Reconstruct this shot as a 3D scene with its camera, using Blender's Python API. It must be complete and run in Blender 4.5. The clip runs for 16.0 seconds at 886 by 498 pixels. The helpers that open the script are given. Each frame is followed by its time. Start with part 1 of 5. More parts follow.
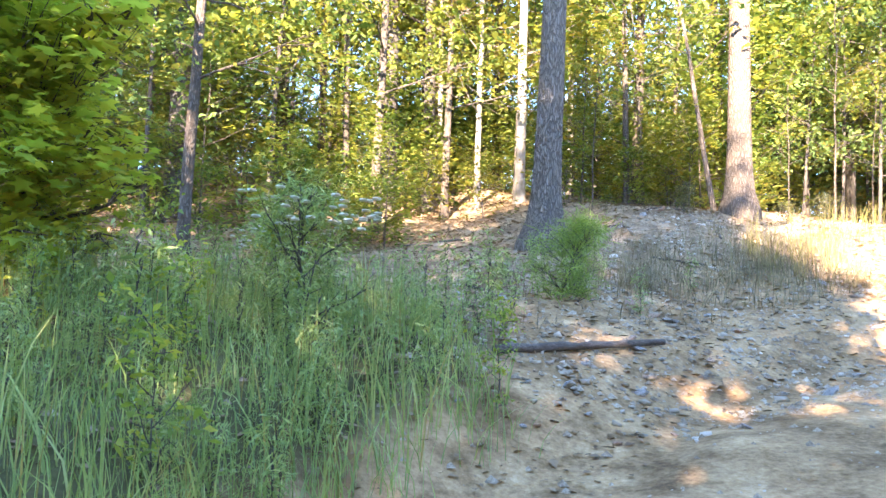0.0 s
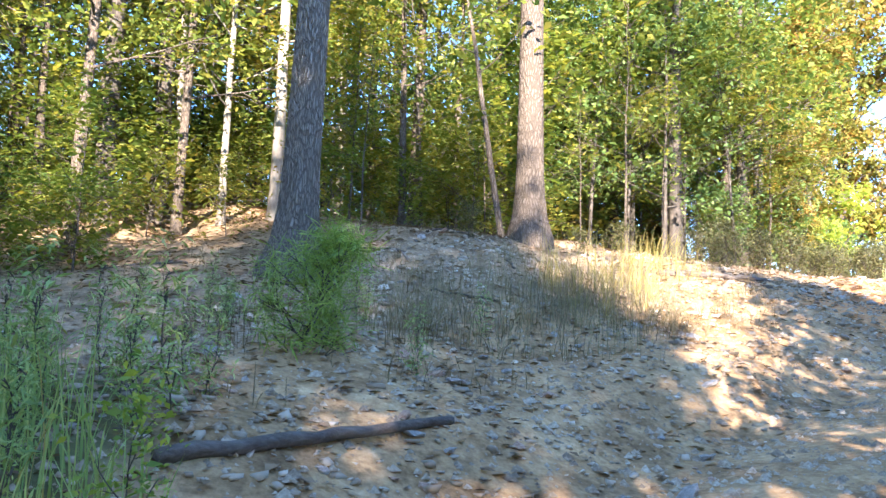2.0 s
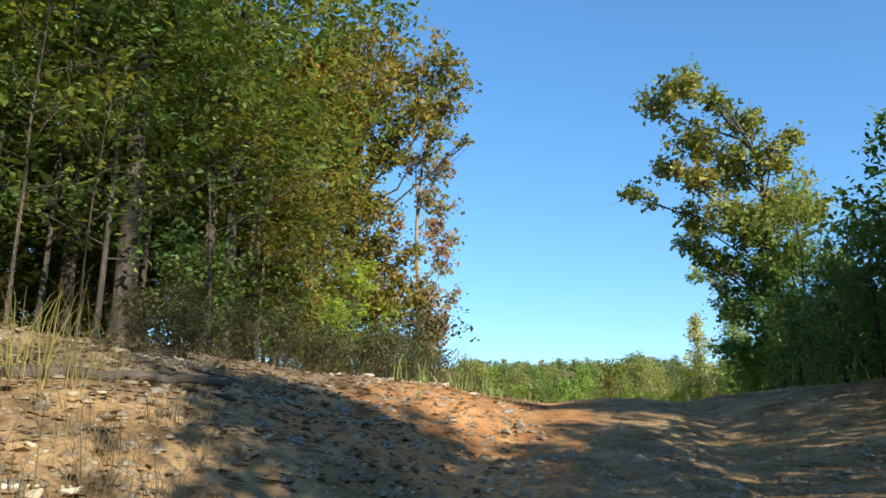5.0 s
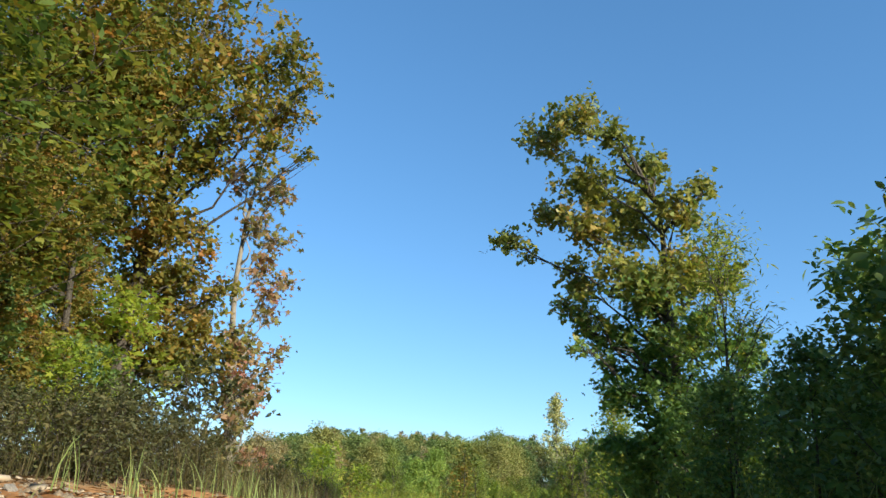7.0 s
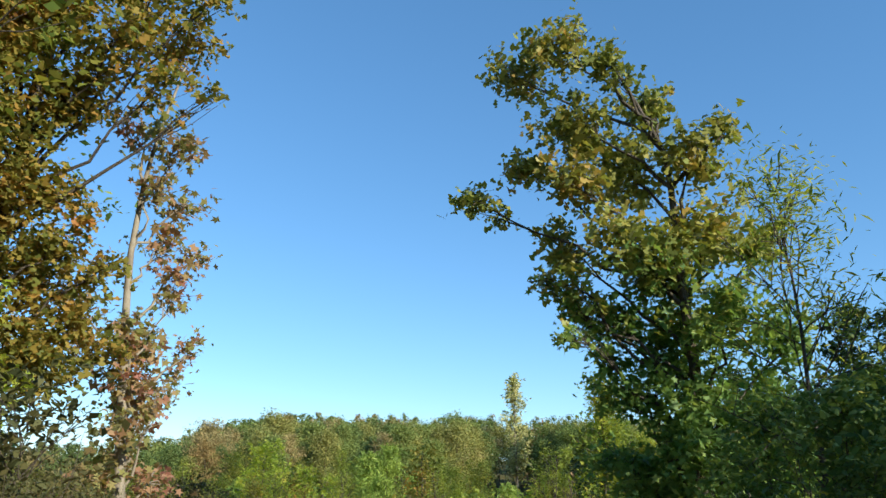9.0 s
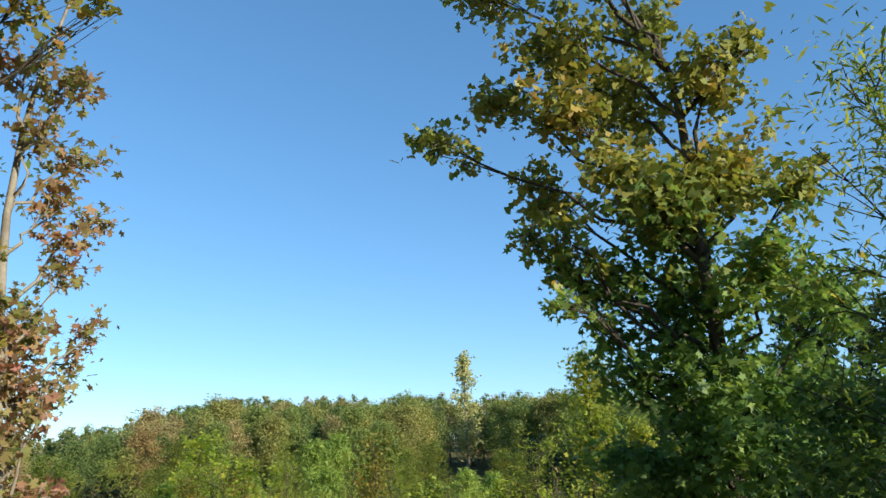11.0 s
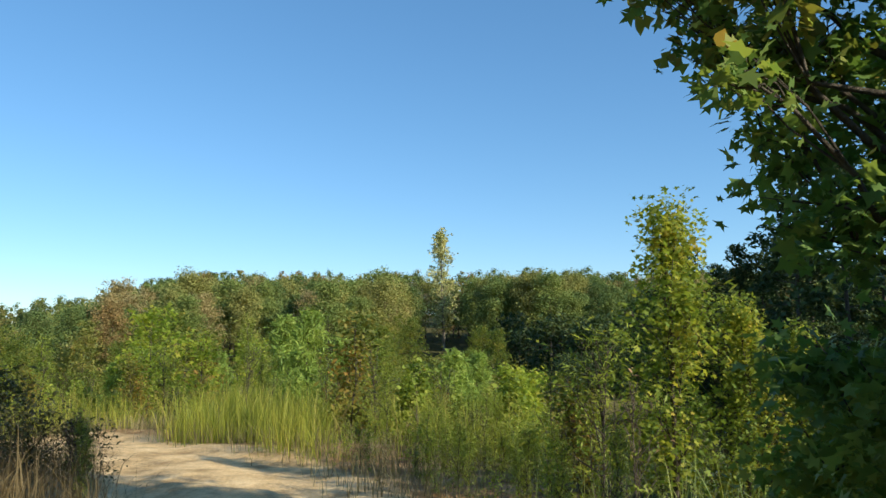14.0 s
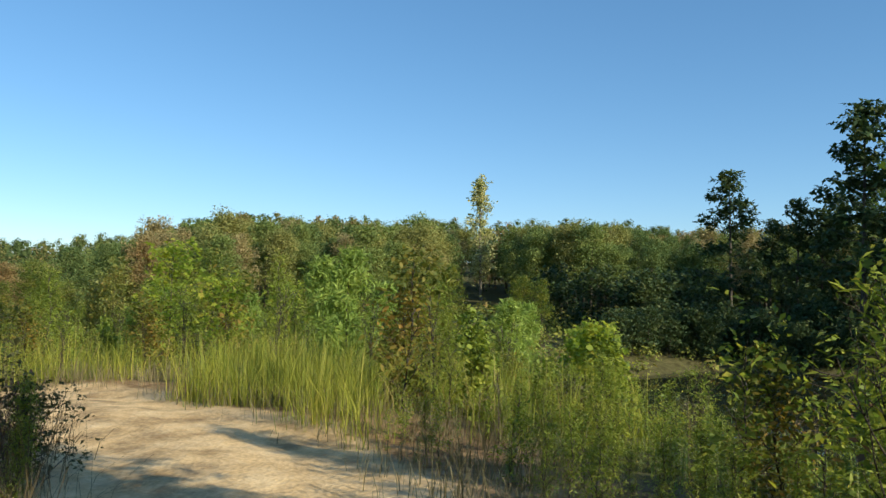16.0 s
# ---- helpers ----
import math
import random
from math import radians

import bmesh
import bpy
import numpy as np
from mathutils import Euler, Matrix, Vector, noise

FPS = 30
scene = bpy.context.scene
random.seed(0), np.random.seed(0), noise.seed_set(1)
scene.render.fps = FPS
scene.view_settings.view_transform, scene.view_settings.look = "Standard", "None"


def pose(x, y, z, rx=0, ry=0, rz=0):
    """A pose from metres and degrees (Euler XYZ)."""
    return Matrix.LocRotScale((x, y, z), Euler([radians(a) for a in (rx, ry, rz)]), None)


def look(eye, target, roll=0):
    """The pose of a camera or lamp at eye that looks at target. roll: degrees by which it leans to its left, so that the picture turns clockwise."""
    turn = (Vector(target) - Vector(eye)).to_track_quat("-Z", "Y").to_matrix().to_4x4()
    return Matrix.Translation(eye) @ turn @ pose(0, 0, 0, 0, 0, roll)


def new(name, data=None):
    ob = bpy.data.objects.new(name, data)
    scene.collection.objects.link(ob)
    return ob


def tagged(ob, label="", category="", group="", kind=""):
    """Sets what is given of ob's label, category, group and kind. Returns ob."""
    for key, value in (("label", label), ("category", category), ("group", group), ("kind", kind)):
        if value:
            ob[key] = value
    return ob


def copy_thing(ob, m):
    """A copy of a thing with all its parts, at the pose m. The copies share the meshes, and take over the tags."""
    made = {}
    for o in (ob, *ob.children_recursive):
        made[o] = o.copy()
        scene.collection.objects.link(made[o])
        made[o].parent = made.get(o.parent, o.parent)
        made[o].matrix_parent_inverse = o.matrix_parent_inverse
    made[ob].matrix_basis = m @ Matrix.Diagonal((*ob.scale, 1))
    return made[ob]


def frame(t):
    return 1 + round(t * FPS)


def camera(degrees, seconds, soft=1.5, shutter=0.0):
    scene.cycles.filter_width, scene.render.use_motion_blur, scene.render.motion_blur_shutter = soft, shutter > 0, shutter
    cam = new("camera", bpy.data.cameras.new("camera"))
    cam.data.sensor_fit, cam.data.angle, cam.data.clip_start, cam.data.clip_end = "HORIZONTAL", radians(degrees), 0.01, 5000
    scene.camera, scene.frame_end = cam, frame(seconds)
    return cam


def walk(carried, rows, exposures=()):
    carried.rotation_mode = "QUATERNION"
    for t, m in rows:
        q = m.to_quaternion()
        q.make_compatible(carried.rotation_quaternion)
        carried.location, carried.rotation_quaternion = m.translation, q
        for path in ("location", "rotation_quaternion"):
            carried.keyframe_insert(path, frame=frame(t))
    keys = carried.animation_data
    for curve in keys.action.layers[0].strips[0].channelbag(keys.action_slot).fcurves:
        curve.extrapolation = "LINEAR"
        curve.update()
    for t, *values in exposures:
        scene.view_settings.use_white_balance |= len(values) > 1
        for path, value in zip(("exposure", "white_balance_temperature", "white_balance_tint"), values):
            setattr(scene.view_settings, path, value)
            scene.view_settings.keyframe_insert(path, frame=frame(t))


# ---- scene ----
cam = camera(59.4, 16.0)
PATH = [
    (0, (-0.034, -0.059, 1.737), (-0.034, 1.937, 1.871), 1.7),
    (0.5, (0.047, 0.527, 1.75), (0.171, 2.517, 1.908), 2.0),
    (1, (0.159, 1.097, 1.77), (0.414, 3.073, 1.95), 1.6),
    (1.5, (0.305, 1.671, 1.812), (0.702, 3.621, 2.016), 2.3),
    (2, (0.513, 2.181, 1.885), (1.07, 4.088, 2.113), 1.7),
    (2.5, (0.78, 2.706, 1.95), (1.494, 4.546, 2.272), 0.5),
    (3, (1.135, 3.287, 2.027), (2.008, 5.049, 2.393), 0.5),
    (3.5, (1.546, 3.792, 2.085), (2.587, 5.457, 2.464), -0.3),
    (4, (2.09, 4.31, 2.193), (3.286, 5.857, 2.612), -2.4),
    (4.5, (2.719, 4.795, 2.301), (4.091, 6.185, 2.733), -1.8),
    (5, (3.358, 5.266, 2.38), (4.879, 6.486, 2.825), 0.1),
    (5.2, (3.571, 5.387, 2.462), (5.141, 6.542, 2.912), -0.2),
    (7.3, (6.676, 6.836, 2.934), (8.339, 7.754, 3.56), 2.7),
    (7.5, (6.869, 6.935, 3.004), (8.533, 7.851, 3.63), 2.4),
    (8, (7.419, 7.225, 3.154), (9.097, 8.137, 3.746), 1.3),
    (8.5, (8.057, 7.62, 3.264), (9.745, 8.524, 3.839), 1.7),
    (8.7, (8.258, 7.682, 3.335), (9.961, 8.556, 3.915), 1.5),
    (10.8, (9.951, 8.63, 3.694), (11.747, 9.34, 4.215), -0.7),
    (11, (10.107, 8.649, 3.692), (11.901, 9.361, 4.216), -1.1),
    (11.5, (10.496, 8.852, 3.741), (12.312, 9.568, 4.177), -0.9),
    (12, (10.931, 9.04, 3.796), (12.753, 9.752, 4.213), -1.4),
    (12.5, (11.353, 9.322, 3.828), (13.182, 10.026, 4.229), -1.4),
    (13, (11.81, 9.54, 3.861), (13.655, 10.235, 4.194), -1.3),
    (13.5, (12.318, 9.815, 3.866), (14.178, 10.505, 4.119), -0.8),
    (14, (12.841, 10.105, 3.842), (14.709, 10.783, 4.06), -0.3),
    (14.5, (13.329, 10.414, 3.823), (15.207, 11.089, 3.945), 0.8),
    (15, (13.895, 10.704, 3.828), (15.776, 11.377, 3.921), 1.1),
    (15.5, (14.416, 11.044, 3.818), (16.289, 11.738, 3.909), 1.2),
    (16, (14.952, 11.432, 3.787), (16.798, 12.197, 3.874), 1.6),
]
# the film's own exposure and white balance: bright while the wood fills the picture, then closing down for the sky
LIGHT = [(0.0, 4.08, 5600, 23), (1.5, 3.74, 5300, 21), (2.1, 3.2, 5120, 17), (2.6, 2.55, 5000, 13), (3.0, 2.05, 4930, 10), (3.3, 1.7, 4930, 7), (3.6, 1.5, 4960, 4), (4.0, 1.3, 5000, 2), (5.0, 1.05, 5200, 1), (8.5, 0.92, 5350, 1), (12.0, 0.85, 5450, 1), (14.5, 0.66, 5450, 1), (16.0, 0.58, 5500, 1)]
walk(cam, [(t, look(eye, target, roll)) for t, eye, target, roll in PATH], LIGHT)

# The lie of the land: a dirt track that climbs, a bank along its left side, a slope to a pond on its right.
ROAD = np.array([(7.0, -14, 0.15), (2.4, -5, 0.3), (0.0, 0.0, 0.48), (0.5, 2.2, 0.66), (2.1, 4.3, 1.0), (3.6, 5.4, 1.26), (6.7, 6.85, 1.84), (8.3, 7.7, 2.2), (10.0, 8.6, 2.55),
                 (11.4, 9.3, 2.66), (12.9, 10.1, 2.7), (14.95, 11.4, 2.62), (17.6, 13.2, 2.5), (20.2, 15.7, 2.4), (21.6, 19.0, 2.3), (21.2, 23.0, 2.0), (19.5, 29.0, 1.3), (17.5, 41.0, 0.3)])
SEG_A, SEG_B = ROAD[:-1], ROAD[1:]


def along(x, y):
    """Signed distance from the track's middle (left: plus), the track's height there and how far along it that is."""
    x, y = np.asarray(x, float), np.asarray(y, float)
    best = np.full(x.shape, 1e9)
    side, rise, where = np.zeros(x.shape), np.zeros(x.shape), np.zeros(x.shape)
    wsum, zsum = np.zeros(x.shape), np.zeros(x.shape)
    run = 0.0
    for a, b in zip(SEG_A, SEG_B):
        d = b[:2] - a[:2]
        length = math.hypot(*d)
        u = np.clip(((x - a[0]) * d[0] + (y - a[1]) * d[1]) / length ** 2, 0, 1)
        dx, dy = x - a[0] - u * d[0], y - a[1] - u * d[1]
        dist = np.hypot(dx, dy)
        sign = np.where(d[0] * dy - d[1] * dx >= 0, 1.0, -1.0)
        near = dist < best
        best = np.where(near, dist, best)
        side = np.where(near, sign * dist, side)
        where = np.where(near, run + u * length, where)
        w = 1.0 / (dist + 0.25) ** 4
        wsum += w
        zsum += w * (a[2] + u * (b[2] - a[2]))
        run += length
    return side, zsum / wsum, where


def ramp(v, a, b):
    u = np.clip((v - a) / (b - a), 0, 1)
    return u * u * (3 - 2 * u)


def ripple(x, y):
    return (0.035 * np.sin(2.1 * x + 0.7 * y + 1.0) + 0.03 * np.sin(1.3 * y - 1.9 * x) + 0.014 * np.sin(4.3 * x + 3.1 * y)
            + 0.010 * np.sin(5.9 * y - 3.7 * x + 2.0) + 0.012 * np.sin(8.3 * x + 6.1 * y + 0.6) * np.sin(5.2 * y - 7.4 * x))


POND = -1.2


def land(x, y):
    x, y = np.asarray(x, float), np.asarray(y, float)
    d, z, s = along(x, y)
    # left bank, tall beside the climb, low past the crest and before the start
    tall = 1.0 - 0.9 * ramp(s, 23.0, 36.0)
    edge = 0.95 + 0.9 * (1 - ramp(s, 15.0, 21.5))
    left = np.maximum(d - edge, 0)
    bank = (0.12 * ramp(d - edge, 0, 0.75) + 0.32 * np.minimum(left, 4.0) + 0.16 * np.clip(left - 4, 0, 9) + 0.06 * np.clip(left - 13, 0, 60)) * tall
    bank = bank - 0.58 * ramp(2.6 - x, 0, 3.6) * ramp(d, 2.2, 4.2) * ramp(y, 4.5, 7.0) * (1 - ramp(y, 11, 17))
    # right side: low verge, then down to the pond
    right = np.maximum(-d - 1.5, 0)
    verge = (0.05 + 0.33 * (1 - ramp(s, 29, 34))) * ramp(-d, 0.8, 2.6) - 0.07 * np.clip(right, 0, 6) - 0.17 * np.clip(right - 3, 0, 40) * ramp(x, 8, 20)
    h = z + np.where(d > 0, bank, verge)
    h = np.where(h < 0.6, 0.6 - 1.1 * np.tanh((0.6 - h) / 1.1), h)
    # past the crest everything falls away to the low ground
    far = ramp(np.hypot(x - 16, y - 13), 16, 70)
    low = 0.3 + 0.4 * np.sin(x * 0.05) * np.cos(y * 0.06)
    h = h + (low - h) * far * ramp(x + 0.25 * y, 14, 30)
    # hollow of the pond
    pond = np.exp(-(((x - 51) / 17) ** 2 + ((y - 9) / 10) ** 2) ** 1.5)
    h = h - np.maximum(h - POND + 1.0, 0) * np.clip(pond * 1.6, 0, 1)
    # distant hill
    dist = np.hypot(x - 14, y - 10)
    hill = 10 * ramp(dist, 95, 250) * ramp(x + 0.6 * y, 40, 110)
    az = np.arctan2(y - 11, x - 15)
    h = h + hill * (1 - 0.6 * ramp(az, 0.6, 0.9)) - 5.0 * ramp(az, 0.62, 0.95) * ramp(dist, 45, 110)
    rough = 1.0 - 0.55 * np.exp(-(d / 1.3) ** 2)
    ruts = -0.05 * np.exp(-((np.abs(d) - 0.75) / 0.22) ** 2)
    return h + ripple(x, y) * rough * np.exp(-(dist / 60) ** 2) + ruts * np.exp(-(dist / 40) ** 2)

# ---- sky, sun ----
SUN_AZ, SUN_EL = radians(195), radians(24)
world = bpy.data.worlds.new("sky")
scene.world = world
world.use_nodes = True
wn, wl = world.node_tree.nodes, world.node_tree.links
sky = wn.new("ShaderNodeTexSky")
sky.sky_type, sky.sun_disc = "NISHITA", False
sky.sun_elevation, sky.sun_rotation = SUN_EL, SUN_AZ
sky.air_density, sky.dust_density, sky.ozone_density = 0.85, 0.15, 2.8
wn["Background"].inputs["Strength"].default_value = 0.14
# a clear autumn sky: deep blue, little whitening towards the horizon
rich, soft_sky = wn.new("ShaderNodeHueSaturation"), wn.new("ShaderNodeGamma")
rich.inputs["Saturation"].default_value, soft_sky.inputs["Gamma"].default_value = 1.13, 0.75
wl.new(sky.outputs["Color"], rich.inputs["Color"])
wl.new(rich.outputs["Color"], soft_sky.inputs["Color"])
wl.new(soft_sky.outputs["Color"], wn["Background"].inputs["Color"])
sun_data = bpy.data.lights.new("sun", "SUN")
sun_data.energy, sun_data.angle, sun_data.color = 4.6, radians(0.6), (1.0, 0.78, 0.51)
sun = new("sun", sun_data)
sun.matrix_world = look((math.sin(SUN_AZ) * math.cos(SUN_EL) * 50, math.cos(SUN_AZ) * math.cos(SUN_EL) * 50, math.sin(SUN_EL) * 50), (0, 0, 0))


# ---- materials ----
def ramp_node(nt, stops):
    node = nt.nodes.new("ShaderNodeValToRGB")
    el = node.color_ramp.elements
    while len(el) < len(stops):
        el.new(0.5)
    for e, (at, c) in zip(el, stops):
        e.position, e.color = at, (*c, 1)
    return node


def noise_node(nt, scale, detail=5.0, rough=0.6, vector=None):
    node = nt.nodes.new("ShaderNodeTexNoise")
    node.inputs["Scale"].default_value, node.inputs["Detail"].default_value, node.inputs["Roughness"].default_value = scale, detail, rough
    if vector is not None:
        nt.links.new(vector, node.inputs["Vector"])
    return node


def blank(name):
    m = bpy.data.materials.new(name)
    m.use_nodes = True
    nt = m.node_tree
    return m, nt, nt.nodes["Principled BSDF"], nt.nodes["Material Output"]


def surface(name, stops, scale, fine, roughness=0.85, bump=0.5, depth=0.02, stretch=None, metallic=0.0):
    """A surface of a few tones at one scale, broken up by a finer one, with relief."""
    m, nt, bsdf, out = blank(name)
    co = nt.nodes.new("ShaderNodeTexCoord").outputs["Object"]
    if stretch:
        mp = nt.nodes.new("ShaderNodeMapping")
        mp.inputs["Scale"].default_value = stretch
        nt.links.new(co, mp.inputs["Vector"])
        co = mp.outputs["Vector"]
    big, small = noise_node(nt, scale, vector=co), noise_node(nt, fine, 6, 0.7, co)
    mix = nt.nodes.new("ShaderNodeMix")
    mix.data_type = "FLOAT"
    mix.inputs[0].default_value = 0.5
    nt.links.new(big.outputs["Fac"], mix.inputs[2])
    nt.links.new(small.outputs["Fac"], mix.inputs[3])
    r = ramp_node(nt, stops)
    nt.links.new(mix.outputs[0], r.inputs["Fac"])
    nt.links.new(r.outputs["Color"], bsdf.inputs["Base Color"])
    b = nt.nodes.new("ShaderNodeBump")
    b.inputs["Strength"].default_value, b.inputs["Distance"].default_value = bump, depth
    nt.links.new(small.outputs["Fac"], b.inputs["Height"])
    nt.links.new(b.outputs["Normal"], bsdf.inputs["Normal"])
    bsdf.inputs["Roughness"].default_value, bsdf.inputs["Metallic"].default_value = roughness, metallic
    bsdf.inputs["Specular IOR Level"].default_value = 0.25
    return m


def furrowed(name, dark, mid, pale, cells=9.0, stretch=(1, 1, 0.16), depth=0.05):
    """Bark broken into long plates by dark furrows, with fine flakes."""
    m, nt, bsdf, out = blank(name)
    co = nt.nodes.new("ShaderNodeTexCoord").outputs["Object"]
    warp = noise_node(nt, 3.0, 3, 0.6, co)
    vm = nt.nodes.new("ShaderNodeVectorMath")
    vm.operation = "MULTIPLY_ADD"
    nt.links.new(warp.outputs["Color"], vm.inputs[0])
    vm.inputs[1].default_value = (0.12, 0.12, 0.3)
    nt.links.new(co, vm.inputs[2])
    mp = nt.nodes.new("ShaderNodeMapping")
    mp.inputs["Scale"].default_value = stretch
    nt.links.new(vm.outputs[0], mp.inputs["Vector"])
    vor = nt.nodes.new("ShaderNodeTexVoronoi")
    vor.feature = "DISTANCE_TO_EDGE"
    vor.inputs["Scale"].default_value = cells * 2.4
    nt.links.new(mp.outputs["Vector"], vor.inputs["Vector"])
    mr = nt.nodes.new("ShaderNodeMapRange")
    mr.inputs["From Max"].default_value = 0.22
    nt.links.new(vor.outputs["Distance"], mr.inputs["Value"])
    fine, big = noise_node(nt, 30, 6, 0.7, co), noise_node(nt, 1.3, 3, 0.6, co)
    ad = nt.nodes.new("ShaderNodeMath")
    ad.operation = "MULTIPLY_ADD"
    nt.links.new(fine.outputs["Fac"], ad.inputs[0])
    ad.inputs[1].default_value = 0.5
    nt.links.new(mr.outputs["Result"], ad.inputs[2])
    ad2 = nt.nodes.new("ShaderNodeMath")
    ad2.operation = "MULTIPLY_ADD"
    nt.links.new(big.outputs["Fac"], ad2.inputs[0])
    ad2.inputs[1].default_value = 0.7
    nt.links.new(ad.outputs[0], ad2.inputs[2])
    r = ramp_node(nt, [(0.35, dark), (0.85, mid), (1.0, pale)])
    sc = nt.nodes.new("ShaderNodeMath")
    sc.operation = "MULTIPLY"
    nt.links.new(ad2.outputs[0], sc.inputs[0])
    sc.inputs[1].default_value = 0.62
    nt.links.new(sc.outputs[0], r.inputs["Fac"])
    nt.links.new(r.outputs["Color"], bsdf.inputs["Base Color"])
    b = nt.nodes.new("ShaderNodeBump")
    b.inputs["Strength"].default_value, b.inputs["Distance"].default_value = 0.9, depth
    nt.links.new(ad.outputs[0], b.inputs["Height"])
    nt.links.new(b.outputs["Normal"], bsdf.inputs["Normal"])
    bsdf.inputs["Roughness"].default_value, bsdf.inputs["Specular IOR Level"].default_value = 0.95, 0.1
    return m


def foliage(name, stops, through_light=0.45, roughness=0.5, gloss=0.25, patch_scale=0.9, speck=0.62, tone=""):
    """Leaves: each its own tone, a little sheen, and light passing through the blade."""
    m, nt, bsdf, out = blank(name)
    geo = nt.nodes.new("ShaderNodeNewGeometry")
    obj = nt.nodes.new("ShaderNodeTexCoord")
    patch = noise_node(nt, patch_scale, 2, 0.5, obj.outputs["Object"])
    add = nt.nodes.new("ShaderNodeMath")
    add.operation = "MULTIPLY_ADD"
    nt.links.new(geo.outputs["Random Per Island"], add.inputs[0])
    add.inputs[1].default_value = speck
    sub = nt.nodes.new("ShaderNodeMath")
    sub.operation = "MULTIPLY_ADD"
    nt.links.new(patch.outputs["Fac"], sub.inputs[0])
    sub.inputs[1].default_value, sub.inputs[2].default_value = 1.5, -0.25 - 0.5 * speck
    nt.links.new(sub.outputs[0], add.inputs[2])
    if tone:
        at = nt.nodes.new("ShaderNodeAttribute")
        at.attribute_name = tone
        nt.links.new(at.outputs["Fac"], add.inputs[2])
    r = ramp_node(nt, stops)
    nt.links.new(add.outputs[0], r.inputs["Fac"])
    nt.links.new(r.outputs["Color"], bsdf.inputs["Base Color"])
    bsdf.inputs["Roughness"].default_value, bsdf.inputs["Specular IOR Level"].default_value = roughness, gloss
    tr = nt.nodes.new("ShaderNodeBsdfTranslucent")
    bright = nt.nodes.new("ShaderNodeMix")
    bright.data_type, bright.blend_type = "RGBA", "MULTIPLY"
    bright.inputs[0].default_value = 1.0
    nt.links.new(r.outputs["Color"], bright.inputs[6])
    bright.inputs[7].default_value = (1.22, 1.18, 0.6, 1)
    nt.links.new(bright.outputs[2], tr.inputs["Color"])
    mix = nt.nodes.new("ShaderNodeMixShader")
    mix.inputs[0].default_value = through_light
    nt.links.new(bsdf.outputs[0], mix.inputs[1])
    nt.links.new(tr.outputs[0], mix.inputs[2])
    nt.links.new(mix.outputs[0], out.inputs["Surface"])
    return m


BARK_OAK = furrowed("bark_oak", (0.125, 0.103, 0.08), (0.205, 0.172, 0.135), (0.26, 0.222, 0.178), 19.0, (1, 1, 0.14), 0.03)
BARK_PALE = furrowed("bark_pale", (0.086, 0.068, 0.052), (0.122, 0.099, 0.076), (0.16, 0.132, 0.104), 14.0, (1, 1, 0.25), 0.012)
BARK_WHITE = surface("bark_white", [(0.3, (0.11, 0.09, 0.068)), (0.48, (0.225, 0.198, 0.16)), (0.7, (0.35, 0.32, 0.27))], 2.5, 11, 0.85, 0.5, 0.02, (1.5, 1.5, 0.8))
BARK_DARK = surface("bark_dark", [(0.3, (0.035, 0.03, 0.025)), (0.5, (0.10, 0.085, 0.07)), (0.75, (0.19, 0.165, 0.14))], 3, 15, 0.95, 0.9, 0.04, (2.6, 2.6, 0.6))
DEADWOOD = surface("deadwood", [(0.28, (0.05, 0.04, 0.032)), (0.5, (0.13, 0.105, 0.085)), (0.75, (0.25, 0.215, 0.18))], 2, 13, 0.95, 0.9, 0.025, (0.5, 4.0, 4.0))
STONE = surface("stone", [(0.3, (0.17, 0.145, 0.12)), (0.5, (0.31, 0.275, 0.235)), (0.72, (0.48, 0.44, 0.39))], 6, 30, 0.9, 0.7, 0.01)
STONE_RED = surface("stone_red", [(0.3, (0.22, 0.13, 0.08)), (0.5, (0.38, 0.25, 0.17)), (0.72, (0.50, 0.38, 0.28))], 6, 30, 0.9, 0.7, 0.01)

LEAF_FOREST = foliage("leaf_forest", [(0.0, (0.062, 0.108, 0.028)), (0.35, (0.145, 0.205, 0.042)), (0.7, (0.26, 0.28, 0.05)), (1.0, (0.40, 0.34, 0.065))], 0.5)
LEAF_GOLD = foliage("leaf_gold", [(0.0, (0.082, 0.127, 0.025)), (0.4, (0.164, 0.193, 0.034)), (0.75, (0.271, 0.246, 0.041)), (1.0, (0.295, 0.197, 0.045))], 0.45)
LEAF_MAPLE = foliage("leaf_maple", [(0.0, (0.19, 0.28, 0.045)), (0.45, (0.35, 0.43, 0.06)), (0.8, (0.47, 0.48, 0.065)), (1.0, (0.48, 0.38, 0.065))], 0.58)
LEAF_OAK = foliage("leaf_oak", [(0.0, (0.12, 0.16, 0.042)), (0.4, (0.23, 0.26, 0.06)), (0.75, (0.34, 0.32, 0.075)), (1.0, (0.42, 0.27, 0.08))], 0.35, 0.4, 0.5)
LEAF_RUSSET = foliage("leaf_russet", [(0.0, (0.10, 0.14, 0.032)), (0.4, (0.21, 0.21, 0.045)), (0.7, (0.35, 0.26, 0.058)), (1.0, (0.42, 0.20, 0.06))], 0.45)
LEAF_SYC = foliage("leaf_sycamore", [(0.0, (0.14, 0.18, 0.06)), (0.35, (0.27, 0.26, 0.09)), (0.65, (0.35, 0.23, 0.13)), (1.0, (0.34, 0.155, 0.13))], 0.4)
LEAF_DARK = foliage("leaf_dark", [(0.0, (0.065, 0.125, 0.042)), (0.5, (0.156, 0.242, 0.069)), (1.0, (0.312, 0.359, 0.094))], 0.35)
